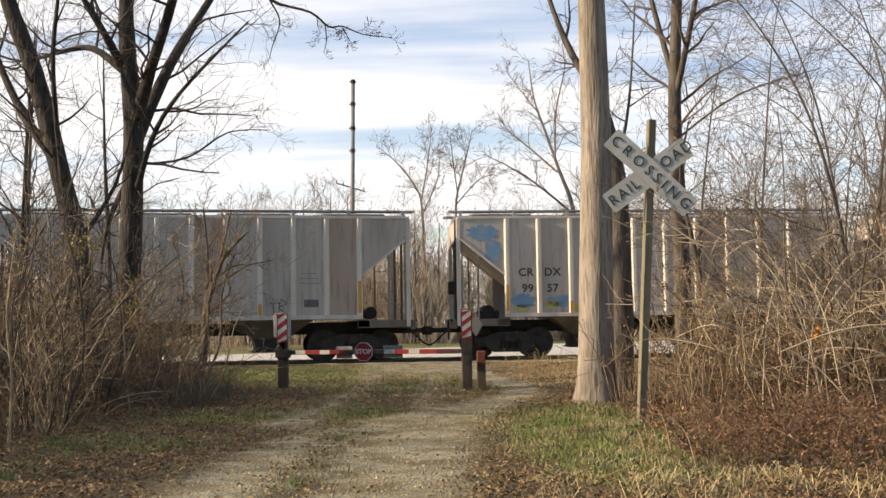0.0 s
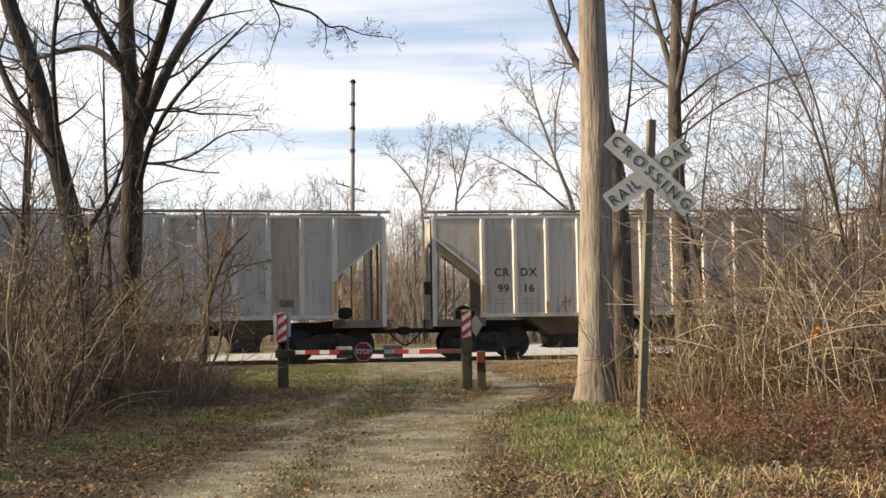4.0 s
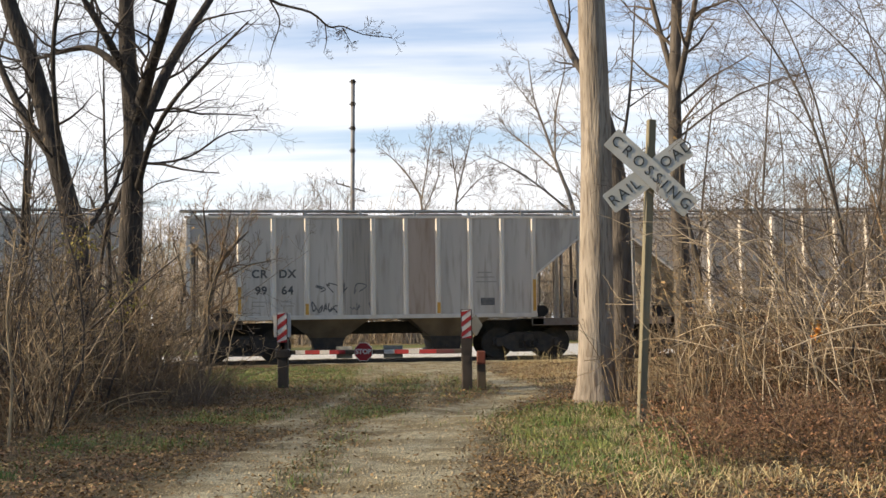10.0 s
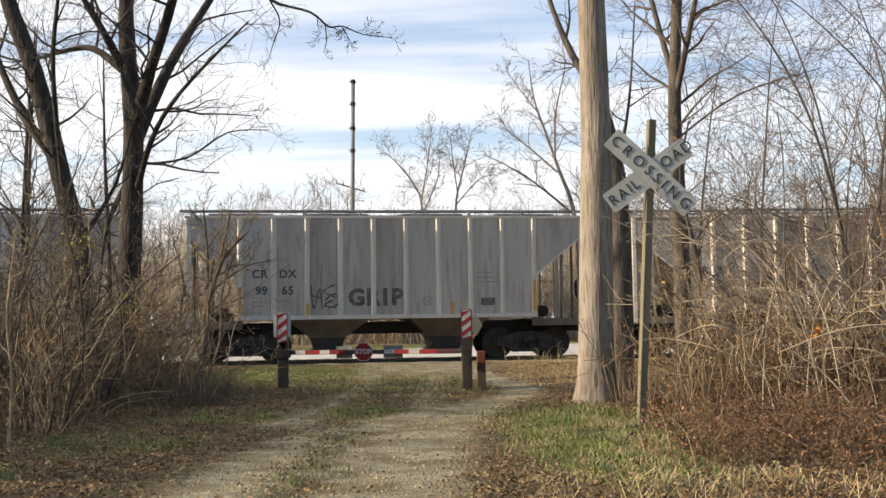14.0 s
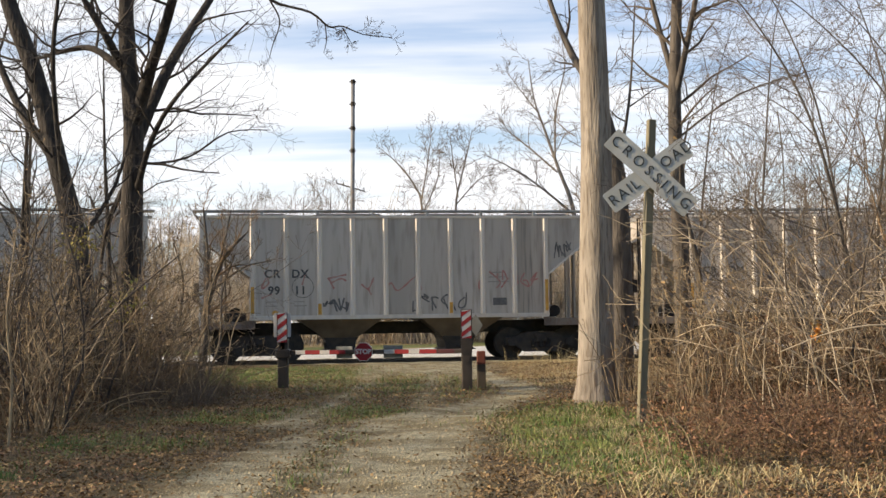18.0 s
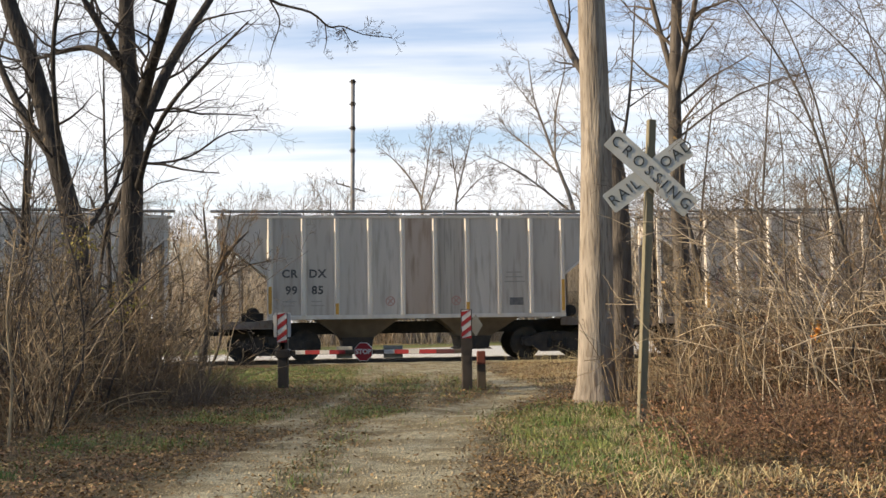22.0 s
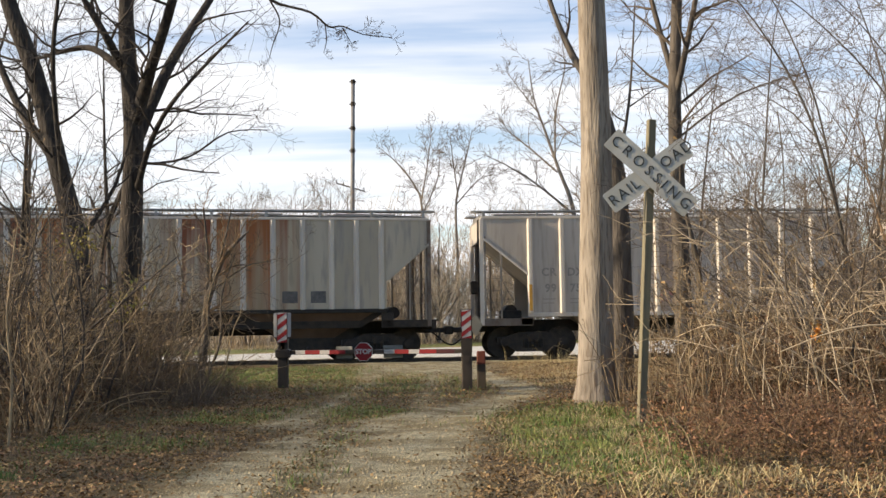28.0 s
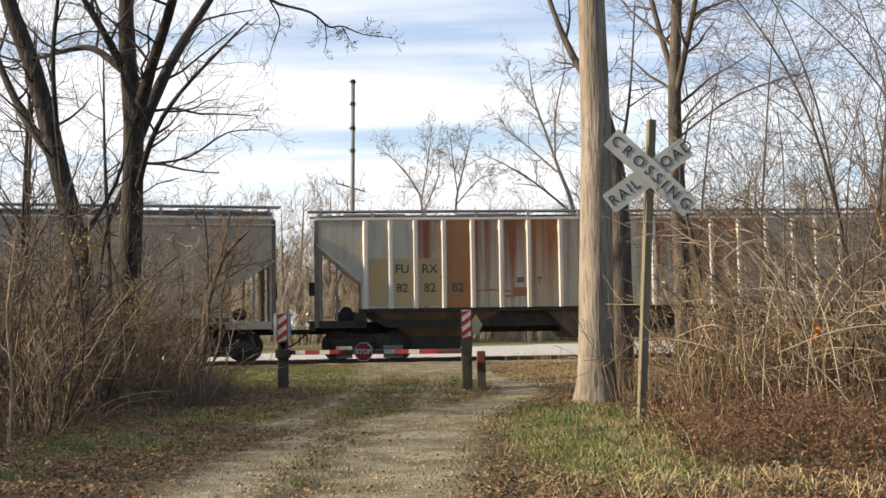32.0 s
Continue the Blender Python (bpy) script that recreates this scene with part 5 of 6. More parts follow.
bare_tree("tree", at(-5.26, 17.0), [
    ([(0, 0, -0.2), (-0.09, 0, 2.0), (-0.4, 0, 3.43), (-0.78, 0, 4.87), (-1.22, 0, 6.11), (-1.7, 0.2, 8.2)], [0.21, 0.17, 0.152, 0.141, 0.116, 0.05], 0.35, 2.0, 7),
    ([(-0.42, 0, 3.5), (-1.16, 0.6, 4.35), (-1.77, 1.0, 5.46), (-2.3, 1.3, 6.8)], [0.085, 0.066, 0.05, 0.02], 0.2, 1.7, 6),
    ([(-0.3, -0.1, 3.1), (-0.26, -0.7, 4.71), (-0.09, -1.0, 5.76), (0.1, -1.2, 7.2)], [0.045, 0.036, 0.025, 0.01], 0.1, 1.4, 7),
    ([(-0.1, 0, 2.3), (0.35, 0.3, 3.2), (0.6, 0.5, 4.3)], [0.04, 0.028, 0.012], 0.2, 1.2, 7),
], NEAR, 23, M["bark_dark"], M["twig_dark"], "bare leaning dark-barked tree in the thicket")

# those at x -11, -12.5 and -8.6 are out of view, added for shade
for i, (x, y, h, ln) in enumerate(((-11.0, 9.0, 7.0, 0.2), (-12.5, 12.5, 7.5, -0.3), (-7.6, 20.5, 6.5, 0.3), (-6.9, 24.0, 7.0, -0.2), (-8.6, 16.5, 6.0, 0.2), (-9.5, 26.0, 8.0, 0.3))):
    bare_tree("tree", at(x, y), [([(0, 0, -0.2), (ln * 0.3, 0.1, h * 0.35), (ln * 0.7, 0, h * 0.7), (ln, 0.1, h)], [0.06, 0.05, 0.03, 0.010], 0.2, 2.4, 13)], NEAR, 30 + i, M["bark_dark"], M["twig_dark"], "slim bare tree in the thicket")

bare_tree("sapling", at(-4.42, 20.6), [
    ([(0, 0, -0.2), (0.16, 0.05, 0.7), (0.20, 0, 1.38), (0.43, 0, 2.12), (0.62, -0.1, 2.4), (0.95, 0, 2.75)], [0.095, 0.075, 0.07, 0.05, 0.035, 0.015], 0.3, 1.0, 10),
    ([(-0.1, 0.2, -0.1), (-0.35, 0.3, 0.9), (-0.3, 0.4, 1.9), (-0.5, 0.5, 2.6)], [0.035, 0.03, 0.02, 0.008], 0.2, 0.9, 8),
    ([(0.15, -0.2, -0.1), (0.5, -0.3, 0.8), (0.55, -0.4, 1.6), (0.8, -0.5, 2.3)], [0.03, 0.025, 0.018, 0.008], 0.2, 0.8, 8),
    ([(0.07, 0.1, 0.6), (0.19, 0.2, 2.0), (0.09, 0.3, 3.2)], [0.042, 0.03, 0.015], 0.25, 0.9, 10),
    ([(0.41, 0, 2.1), (0.58, -0.3, 2.55), (0.72, -0.4, 3.1)], [0.03, 0.02, 0.01], 0.2, 0.8, 6),
    ([(0.3, 0, 1.7), (0.9, -0.2, 2.1), (1.4, -0.3, 2.2)], [0.025, 0.016, 0.008], 0.2, 0.8, 6),
], spec(3, (5, 4, 3), 0.14, 0.02, 0.004, 0.03, (25, 60), 0.12, (0.45, 0.8), 0.03), 41, M["bark_grey"], M["twig_brown"], "many-stemmed bare sapling at the trail's edge")

# the pale stripped trunk with a flared foot
rngp = random.Random(5)
bm = nb()
rows, sides = 46, 28
prev = None
for i in range(rows):
    u = i / (rows - 1)
    z = -0.15 + u * 9.2
    r = 0.222 + 0.035 * math.exp(-max(z, 0) / 0.55) - 0.011 * max(z - 1.5, 0) + 0.05 * math.exp(-max(z, 0) / 0.13)
    cx = 0.022 * z if z < 3.4 else 0.075 - 0.012 * (z - 3.4)
    ring = []
    for j in range(sides):
        a = 2 * math.pi * j / sides
        k = 1 + 0.05 * math.sin(3 * a + 0.4 * z) * math.exp(-z / 1.5) + 0.025 * noise.noise(Vector((math.cos(a) * 2, math.sin(a) * 2, z * 0.8))) + 0.12 * math.exp(-max(z, 0) / 0.22) * math.sin(5 * a + 1)
        ring.append(bm.verts.new((cx + r * k * math.cos(a), r * k * math.sin(a), z)))
    if prev:
        for j in range(sides):
            bm.faces.new((prev[j], prev[(j + 1) % sides], ring[(j + 1) % sides], ring[j]))
    prev = ring
pale = thing("tree", at(1.97, 15.2), "tall pale trunk stripped of its bark beside the trail", "tree")
part("trunk", bm, M["bark_pale"], pale, "", True)
rk = random.Random(8)
for x, z, dx, dz in ((-0.2, 3.5, -0.35, 0.1), (0.2, 4.3, 0.5, 0.25), (0.18, 2.6, 0.45, -0.1), (0.15, 3.2, 0.5, 0.2)):
    tb = Tubes()
    limb((tb, tb), rk, (x, -0.05, z), (dx, -0.2, dz), 0.5, 0.009, 2, spec(4, (4, 3, 3, 2), 0.2))
    ob = new("twig", tb.mesh("twig", M["twig_brown"]))
    ob.parent = pale
bm = nb()
for k in range(5):
    a = 0.3 + k * 0.5
    u = -0.20 + 0.15 * k
    prism(bm, [(u, -0.02), (u + 0.24, -0.01 + 0.01 * (k % 2)), (u + 0.25, 0.02 + 0.012 * (k % 3)), (u + 0.02, 0.02)], -0.52 + 0.06 * (k % 3), -0.30 + 0.04 * (k % 2))
part("fallen_bark", bm, M["bark_pale"], pale, "grey slabs of fallen bark")

bare_tree("tree", at(2.65, 17.5), [
    ([(0, 0, -0.2), (0.02, 0, 1.66), (-0.01, 0, 3.2), (-0.2, 0, 4.33), (-0.62, 0.3, 5.24), (-0.94, 0.6, 6.27), (-1.2, 0.8, 7.6)], [0.21, 0.185, 0.155, 0.08, 0.052, 0.038, 0.015], 0.5, 1.4, 6),
    ([(-0.02, 0, 3.2), (0.25, 0.2, 4.4), (0.4, 0.3, 6.0)], [0.034, 0.022, 0.010], 0.3, 1.3, 7),
], NEAR, 51, M["bark_grey"], M["twig_dark"], "dark-barked bare tree behind the pale trunk")
bare_tree("tree", at(3.53, 17.0), [
    ([(0, 0, -0.2), (-0.03, 0, 2.04), (-0.07, 0, 4.14), (0.02, 0, 6.01), (0.1, 0, 8.0)], [0.14, 0.125, 0.10, 0.075, 0.03], 0.45, 1.8, 14),
    ([(-0.07, 0, 4.6), (-0.31, 0.5, 6.08), (-0.5, 0.8, 7.5)], [0.05, 0.037, 0.012], 0.2, 1.3, 8),
    ([(-0.06, 0, 4.3), (0.19, -0.5, 5.74), (0.4, -0.9, 7.2)], [0.054, 0.037, 0.012], 0.2, 1.3, 8),
    ([(0.1, -0.2, -0.1), (0.12, -0.5, 1.61), (-0.2, -0.9, 2.93), (-0.1, -1.1, 3.8)], [0.05, 0.04, 0.024, 0.012], 0.3, 1.3, 9),
    ([(-0.07, 0, 3.7), (0.8, -0.4, 4.3), (1.9, -0.7, 4.6)], [0.02, 0.014, 0.006], 0.2, 1.3, 9),
], NEAR, 61, M["bark_grey"], M["twig_grey"], "bare forked tree with thin branches in the thicket")
for i, (x, y, h, ln, r) in enumerate(((5.15, 14.2, 5.6, -1.5, 0.030), (5.5, 14.6, 6.2, 0.5, 0.024), (6.4, 18.0, 7.0, -1.3, 0.028), (4.6, 21.0, 6.4, 0.6, 0.030), (6.1, 13.0, 5.4, -2.4, 0.020), (8.2, 20.0, 7.6, -1.0, 0.030), (6.6, 24.0, 8.0, 0.5, 0.036), (7.3, 15.5, 6.0, -2.0, 0.022))):
    bare_tree("tree", at(x, y), [([(0, 0, -0.2), (ln * 0.08, 0.15, h * 0.3), (ln * 0.38, 0, h * 0.62), (ln * 0.8, 0.1, h * 0.85), (ln * 1.3, 0.1, h)], [r, r * 0.85, r * 0.55, r * 0.36, 0.006], 0.12, 2.6, 20)], NEAR, 70 + i, M["bark_grey"], M["twig_grey"], "slim bare tree arching out of the brown thicket")

# ---- far trees beyond the line ----
FAR = spec(4, (8, 5, 3, 1), 0.10, 0.015, 0.0092, 0.06, (24, 58), 0.06, (0.45, 0.78), 0.07)
far_kinds = []
for i, h in enumerate((10.0, 11.5, 9.0, 13.0)):
    far_kinds.append(bare_tree("far_tree", at(0, 900), [([(0, 0, -0.3), (0.2, 0, h * 0.2), (0.1, 0.2, h * 0.5), (0.3, 0, h * 0.95)], [0.17, 0.14, 0.08, 0.02], 0.18, h * 0.52, 13)], FAR, 90 + i, M["twig_far"], M["twig_far"], "bare grey-brown tree in the wood beyond the railway"))
BROAD = spec(3, (6, 5, 3), 0.16, 0.01, 0.0085, 0.05, (25, 66), 0.06, (0.45, 0.85), 0.035)
bare_tree("far_tree", at(8.02, 70), [
    ([(0.2, 0, -0.3), (0.15, 0, 4.0), (-0.08, 0, 7.83), (-0.87, 0.3, 10.35), (-1.63, 0.5, 12.72), (-2.28, 0.6, 14.79), (-2.61, 0.6, 17.33)], [0.174, 0.155, 0.136, 0.105, 0.0744, 0.0496, 0.0186], 0.5, 3.7, 12),
    ([(-0.2, 0, 7.7), (-2.39, -0.6, 9.43), (-4.24, -1.0, 10.55), (-5.48, -1.2, 11.11)], [0.0806, 0.062, 0.0372, 0.0124], 0.15, 2.8, 12),
    ([(-0.97, 0.2, 10.19), (-2.65, 0.6, 11.79), (-3.88, 0.9, 12.91), (-4.55, 1.0, 14.03)], [0.0682, 0.0496, 0.031, 0.0124], 0.15, 2.5, 12),
    ([(-1.1, 0.3, 10.9), (-1.05, -0.4, 13.82), (-0.53, -0.8, 16.35), (-0.65, -0.9, 17.94)], [0.0682, 0.0496, 0.031, 0.0124], 0.15, 2.5, 12),
    ([(-1.99, 0.5, 13.83), (-3.21, 0.9, 15.59), (-3.97, 1.1, 16.71)], [0.0434, 0.031, 0.0124], 0.15, 1.8, 10),
], BROAD, 201, M["twig_far"], M["twig_far"], "broad bare tree in the wood beyond the railway")["group"] = "far wood"
bare_tree("far_tree", at(-1.16, 68), [
    ([(0, 0, -0.3), (0.05, 0, 4.0), (-0.05, 0, 7.92), (-0.4, 0.2, 9.14), (-1.38, 0.4, 10.52), (-2.74, 0.6, 11.77)], [0.105, 0.093, 0.0744, 0.0558, 0.0372, 0.0124], 0.5, 2.2, 12),
    ([(-0.1, 0, 8.2), (0.28, -0.3, 10.2), (0.62, -0.5, 12.64)], [0.0558, 0.0372, 0.0124], 0.15, 2.2, 12),
    ([(0.0, 0, 7.6), (0.88, 0.4, 9.58), (1.06, 0.6, 11.41)], [0.0496, 0.031, 0.0124], 0.15, 2.0, 11),
], BROAD, 202, M["twig_far"], M["twig_far"], "forked bare tree in the wood beyond the railway")["group"] = "far wood"
bare_tree("far_tree", at(0.85, 69), [
    ([(0, 0, -0.3), (0.05, 0, 4.0), (-0.05, 0, 7.99), (0.35, 0.2, 9.99), (0.74, 0.3, 11.53), (1.01, 0.4, 12.77)], [0.0992, 0.0868, 0.0682, 0.0496, 0.031, 0.0124], 0.5, 2.1, 12),
    ([(0.1, 0, 8.6), (-0.19, -0.3, 10.93), (-0.33, -0.4, 12.17)], [0.0434, 0.031, 0.0124], 0.15, 1.8, 11),
    ([(0.0, 0, 8.2), (1.33, 0.4, 9.67), (2.1, 0.6, 9.97)], [0.0434, 0.031, 0.0124], 0.15, 1.7, 10),
], BROAD, 203, M["twig_far"], M["twig_far"], "forked bare tree in the wood beyond the railway")["group"] = "far wood"
rf = random.Random(4)
spots = [(9.5, 72, 14.0, 0), (13, 70, 13.5, 1), (-6, 76, 10.0, 0), (-9.2, 74, 9.6, 2)]
for k in range(90):
    spots.append((rf.uniform(-34, 44), rf.uniform(63, 78), rf.uniform(6.3, 9.0), rf.randrange(4)))
for k in range(70):
    x = rf.uniform(-42, 48)
    spots.append((x, rf.uniform(74, 100), rf.uniform(8.0, 10.2) + max(0, (x - 8) * 0.16) + max(0, (-14 - x) * 0.16), rf.randrange(4)))
first = {}
for x, y, h, k in spots:
    src = far_kinds[k]
    sc = h / (10.0, 11.5, 9.0, 13.0)[k]
    m = Matrix.Translation((x, y, gz(x, y))) @ Matrix.Rotation(rf.uniform(0, 6.28), 4, "Z")
    if k not in first:
        first[k] = src
        ob = src
        ob.matrix_basis = m
    else:
        ob = copy_thing(src, m)
    ob.scale = (sc, sc, sc)
    ob["group"] = "far wood"

# ---- shrubs ----
SHR = spec(2, (4, 2, 2), 0.16, 0.02, 0.0036, 9, (22, 60), 0.08, (0.45, 0.85), 0.010, 0.62)
ARC = spec(2, (3, 2, 2), 0.16, -0.02, 0.0036, 9, (25, 60), 0.05, (0.45, 0.85), 0.010, 0.62)
STOUT = spec(2, (4, 3, 2), 0.13, 0.01, 0.0035, 9, (25, 60), 0.10, (0.4, 0.75), 0.010)
TALL = spec(3, (6, 3, 2), 0.09, 0.01, 0.0030, 9, (22, 55), 0.08, (0.5, 0.85), 0.007)
TWIGGY = spec(2, (5, 3, 2), 0.22, 0.0, 0.0036, 9, (25, 70), 0.05, (0.4, 0.85), 0.009, 0.62)
TANGLE = spec(2, (5, 3), 0.22, -0.03, 0.0030, 9, (30, 85), 0.0, (0.4, 0.8), 0.007, 0.6)
WIDE = spec(3, (6, 3, 2), 0.14, 0.0, 0.0030, 9, (25, 70), 0.03, (0.35, 0.7), 0.008, 0.6)
FARS = spec(2, (4, 2, 2), 0.1, 0.04, 0.0072, 9, (12, 40), 0.25, (0.5, 0.8), 0.02)


def leaf_quads(rng, centres, size, tilt=1.0):
    """Small folded leaves about the given centres, as arrays."""
    n = len(centres)
    a = rng.uniform(0, 2 * np.pi, n)
    up = rng.normal(0, 0.45 * tilt, n)
    roll = rng.normal(0, 0.5 * tilt, n)
    s = size * rng.uniform(0.6, 1.35, n)
    d = np.stack([np.cos(a) * np.cos(up), np.sin(a) * np.cos(up), np.sin(up)], -1)
    w = np.stack([-np.sin(a) * np.cos(roll), np.cos(a) * np.cos(roll), np.sin(roll)], -1)
    k = s[:, None]
    lift = np.array([[0, 0, 1.0]]) * k * 0.18
    v = np.stack([centres - d * k * 0.5, centres + w * k * 0.32 + lift, centres + d * k * 0.5, centres - w * k * 0.32 + lift], 1)
    return v.reshape(-1, 3), np.arange(n * 4).reshape(n, 4)


kinds, far_arrays = {}, {}
for nm, args, mt, leaves, lmat in (
        ("a", (101, 16, 2.1, 1.3, SHR, 0.009, 0.35, 0.2), "twig_tan", 60, "dead_leaf"),
        ("b", (102, 13, 1.7, 1.4, SHR, 0.008, 0.45, 0.5), "twig_brown", 90, "dead_leaf"),
        ("c", (103, 11, 2.6, 1.8, ARC, 0.009, 0.5, 1.2), "twig_tan", 40, "dead_leaf"),
        ("d", (104, 10, 1.15, 1.4, TANGLE, 0.009, 0.45, 0.5), "twig_brown", 330, "red_leaf"),
        ("n", (124, 10, 3.3, 1.7, STOUT, 0.013, 0.30, 0.15), "twig_dark", 60, "dead_leaf"),
        ("k", (121, 7, 2.3, 1.1, spec(2, (2, 2, 2), 0.15, 0.01, 0.0035, 9, (25, 60), 0.10, (0.3, 0.6), 0.010), 0.012, 0.22, 0.05), "twig_mid", 40, "dead_leaf"),
        ("m", (123, 6, 2.2, 1.2, spec(2, (3, 2, 2), 0.18, 0.01, 0.0035, 9, (25, 65), 0.06, (0.3, 0.6), 0.010), 0.012, 0.25, 0.15), "twig_tan", 20, "dead_leaf"),
        ("l", (122, 24, 1.3, 1.7, SHR, 0.008, 0.5, 0.4), "twig_grey", 60, "dead_leaf"),
        ("e", (105, 18, 3.6, 1.5, SHR, 0.012, 0.25, 0.1), "twig_brown", 40, "dead_leaf"),
        ("h", (108, 6, 2.6, 1.6, ARC, 0.009, 0.45, 1.3), "twig_pale", 12, "dead_leaf"),
        ("i", (109, 10, 2.6, 1.8, STOUT, 0.013, 0.32, 0.25), "twig_mid", 50, "dead_leaf"),
        ("j", (110, 8, 4.4, 1.6, TALL, 0.010, 0.30, 0.3), "twig_mid", 26, "dead_leaf"),
        ("p", (131, 8, 2.3, 1.5, TWIGGY, 0.012, 0.40, 0.25), "twig_tan", 50, "dead_leaf"),
        ("q", (132, 9, 2.2, 2.0, TANGLE, 0.009, 0.75, 1.4), "twig_tan", 50, "dead_leaf"),
        ("s", (134, 20, 1.5, 1.7, TWIGGY, 0.009, 0.5, 0.5), "twig_brown", 260, "red_leaf"),
        ("r", (133, 7, 5.2, 2.4, WIDE, 0.011, 0.50, 0.5), "twig_grey", 14, "dead_leaf"),
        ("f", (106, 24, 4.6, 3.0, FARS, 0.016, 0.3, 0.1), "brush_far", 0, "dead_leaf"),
        ("g", (107, 26, 3.0, 2.4, FARS, 0.013, 0.35, 0.3), "twig_tan", 0, "dead_leaf")):
    t = shrub_mesh(*args)
    if nm in "fg":
        far_arrays[nm] = t.arrays()
        continue
    ob = thing("shrub", at(0, 800), "bare shrub of thin brown stems", "shrub")
    st = new("brushwood", t.mesh("brushwood", M[mt]))
    st.parent = ob
    st["kind"] = "stuff"
    if leaves:
        rng2 = np.random.default_rng(args[0])
        v, _ = t.arrays()
        pick = v[rng2.integers(0, len(v), leaves)] + rng2.normal(0, 0.01, (leaves, 3))
        lv, lf = leaf_quads(rng2, pick, 0.056 if lmat == "red_leaf" else 0.050)
        lo = new("dead_foliage", np_mesh("dead_foliage", lv, lf, M[lmat], False))
        lo.parent = ob
        lo["kind"] = "stuff"
    kinds[nm] = [ob, False]


def plant(nm, x, y, sc, rz, label, group):
    src, used = kinds[nm]
    m = at(x, y) @ Matrix.Rotation(rz, 4, "Z")
    if used:
        ob = copy_thing(src, m)
    else:
        ob = src
        ob.matrix_basis = m
        kinds[nm][1] = True
    ob.scale = (sc, sc, sc)
    return tagged(ob, label, "shrub", group)


rs = random.Random(77)
# thicket left of the trail
for x, y, sc in ((-4.2, 11.9, 0.85), (-4.75, 13.4, 0.95), (-4.3, 15.0, 1.0), (-5.0, 16.2, 1.05), (-5.9, 13.2, 1.0), (-4.6, 18.0, 0.9), (-6.6, 15.2, 1.0), (-5.6, 18.2, 1.1), (-7.2, 17.4, 1.0), (-5.4, 11.6, 0.9)):
    plant("in"[int(y * 10) % 2], x, y, sc * rs.uniform(0.75, 1.15), rs.uniform(0, 6.28), "leafless shrub of stout brown stems", "left thicket")
for k in range(20):
    y = rs.uniform(11.2, 21)
    inner = -4.0 if y < 13 else -4.0 - 0.08 * (y - 13)
    x = inner - rs.random() ** 1.2 * 3.6
    plant(rs.choice("ppibqqm"), x, y, rs.uniform(0.5, 1.0), rs.uniform(0, 6.28), "leafless shrub of thin tan and brown stems", "left thicket")
for k in range(24):
    y = rs.uniform(12.8, 20)
    plant(rs.choice("bq"), -4.0 - 0.06 * (y - 13) - rs.random() * 2.6, y, rs.uniform(0.35, 0.55), rs.uniform(0, 6.28), "low bare undergrowth of brown stems", "left thicket")
edge = random.Random(412)
for k in range(9):
    y = edge.uniform(14.6, 18.0)
    plant("l", -3.15 - 0.06 * (y - 14.6) - edge.random() * 1.0, y, edge.uniform(0.24, 0.40), edge.uniform(0, 6.28), "low dark heap of dead stems", "left thicket")
for k in range(4):
    y = edge.uniform(15.0, 17.5)
    plant("pq"[k % 2], -3.55 - edge.random() * 0.8, y, edge.uniform(0.75, 1.0), edge.uniform(0, 6.28), "leafless shrub of thin tan and brown stems", "left thicket")
# thicket right of the trail
for k in range(26):
    y = rs.uniform(11.5, 16.5)
    x = 2.7 + 0.14 * max(0, y - 12) + rs.random() * 3.6
    plant("s", x, y, rs.uniform(0.55, 0.95), rs.uniform(0, 6.28), "dense brown shrub still holding dead leaves", "right thicket")
for k in range(22):
    y = rs.uniform(12.5, 19)
    x = 3.2 + 0.14 * max(0, y - 12) + rs.random() * 4.0
    plant(rs.choice("qqpcb"), x, y, rs.uniform(0.75, 1.15), rs.uniform(0, 6.28), "tangled leafless shrub of brown stems with dead leaves", "right thicket")
for x, y, sc in ((4.0, 10.2, 0.95), (4.4, 11.4, 0.9), (4.6, 11.6, 1.0), (4.1, 12.8, 1.0), (5.2, 13.4, 1.0), (4.2, 12.6, 0.7), (4.7, 13.6, 0.9), (5.6, 12.2, 1.0), (4.9, 15.0, 1.0), (5.2, 15.4, 0.8), (5.0, 10.8, 0.9)):
    plant("h", x, y, sc, rs.uniform(0, 6.28), "arching pale leafless canes", "right thicket")
for k in range(14):
    y = rs.uniform(11.5, 19)
    plant("r" if k else "j", 0.31 * y + rs.uniform(0.0, 2.4), y, rs.uniform(0.75, 1.1), rs.uniform(0, 6.28), "tall thin leafless shrub", "right thicket")
for k in range(1):
    plant("e", rs.uniform(4.8, 7.5), rs.uniform(12.5, 18), rs.uniform(0.9, 1.2), rs.uniform(0, 6.28), "tall thin leafless shrub", "right thicket")
for k in range(84):
    y = rs.uniform(7.2, 13.5)
    x = 1.9 + 0.16 * max(0, y - 9) + rs.random() * 2.6
    plant("d", x, y, rs.uniform(0.3, 0.58), rs.uniform(0, 6.28), "low shrub with russet dead leaves", "russet undergrowth")
for k in range(10):
    plant("d", rs.uniform(-6.5, -4.2), rs.uniform(10.5, 16), rs.uniform(0.4, 0.6), rs.uniform(0, 6.28), "low shrub with russet dead leaves", "russet undergrowth")
for k in range(20):
    y = rs.uniform(11.2, 17.5)
    x = 2.45 + 0.15 * max(0, y - 11) + rs.random() * 3.2
    plant(rs.choice("kkmq"), x, y, rs.uniform(0.6, 1.0), rs.uniform(0, 6.28), "clump of upright tan stems", "right thicket")
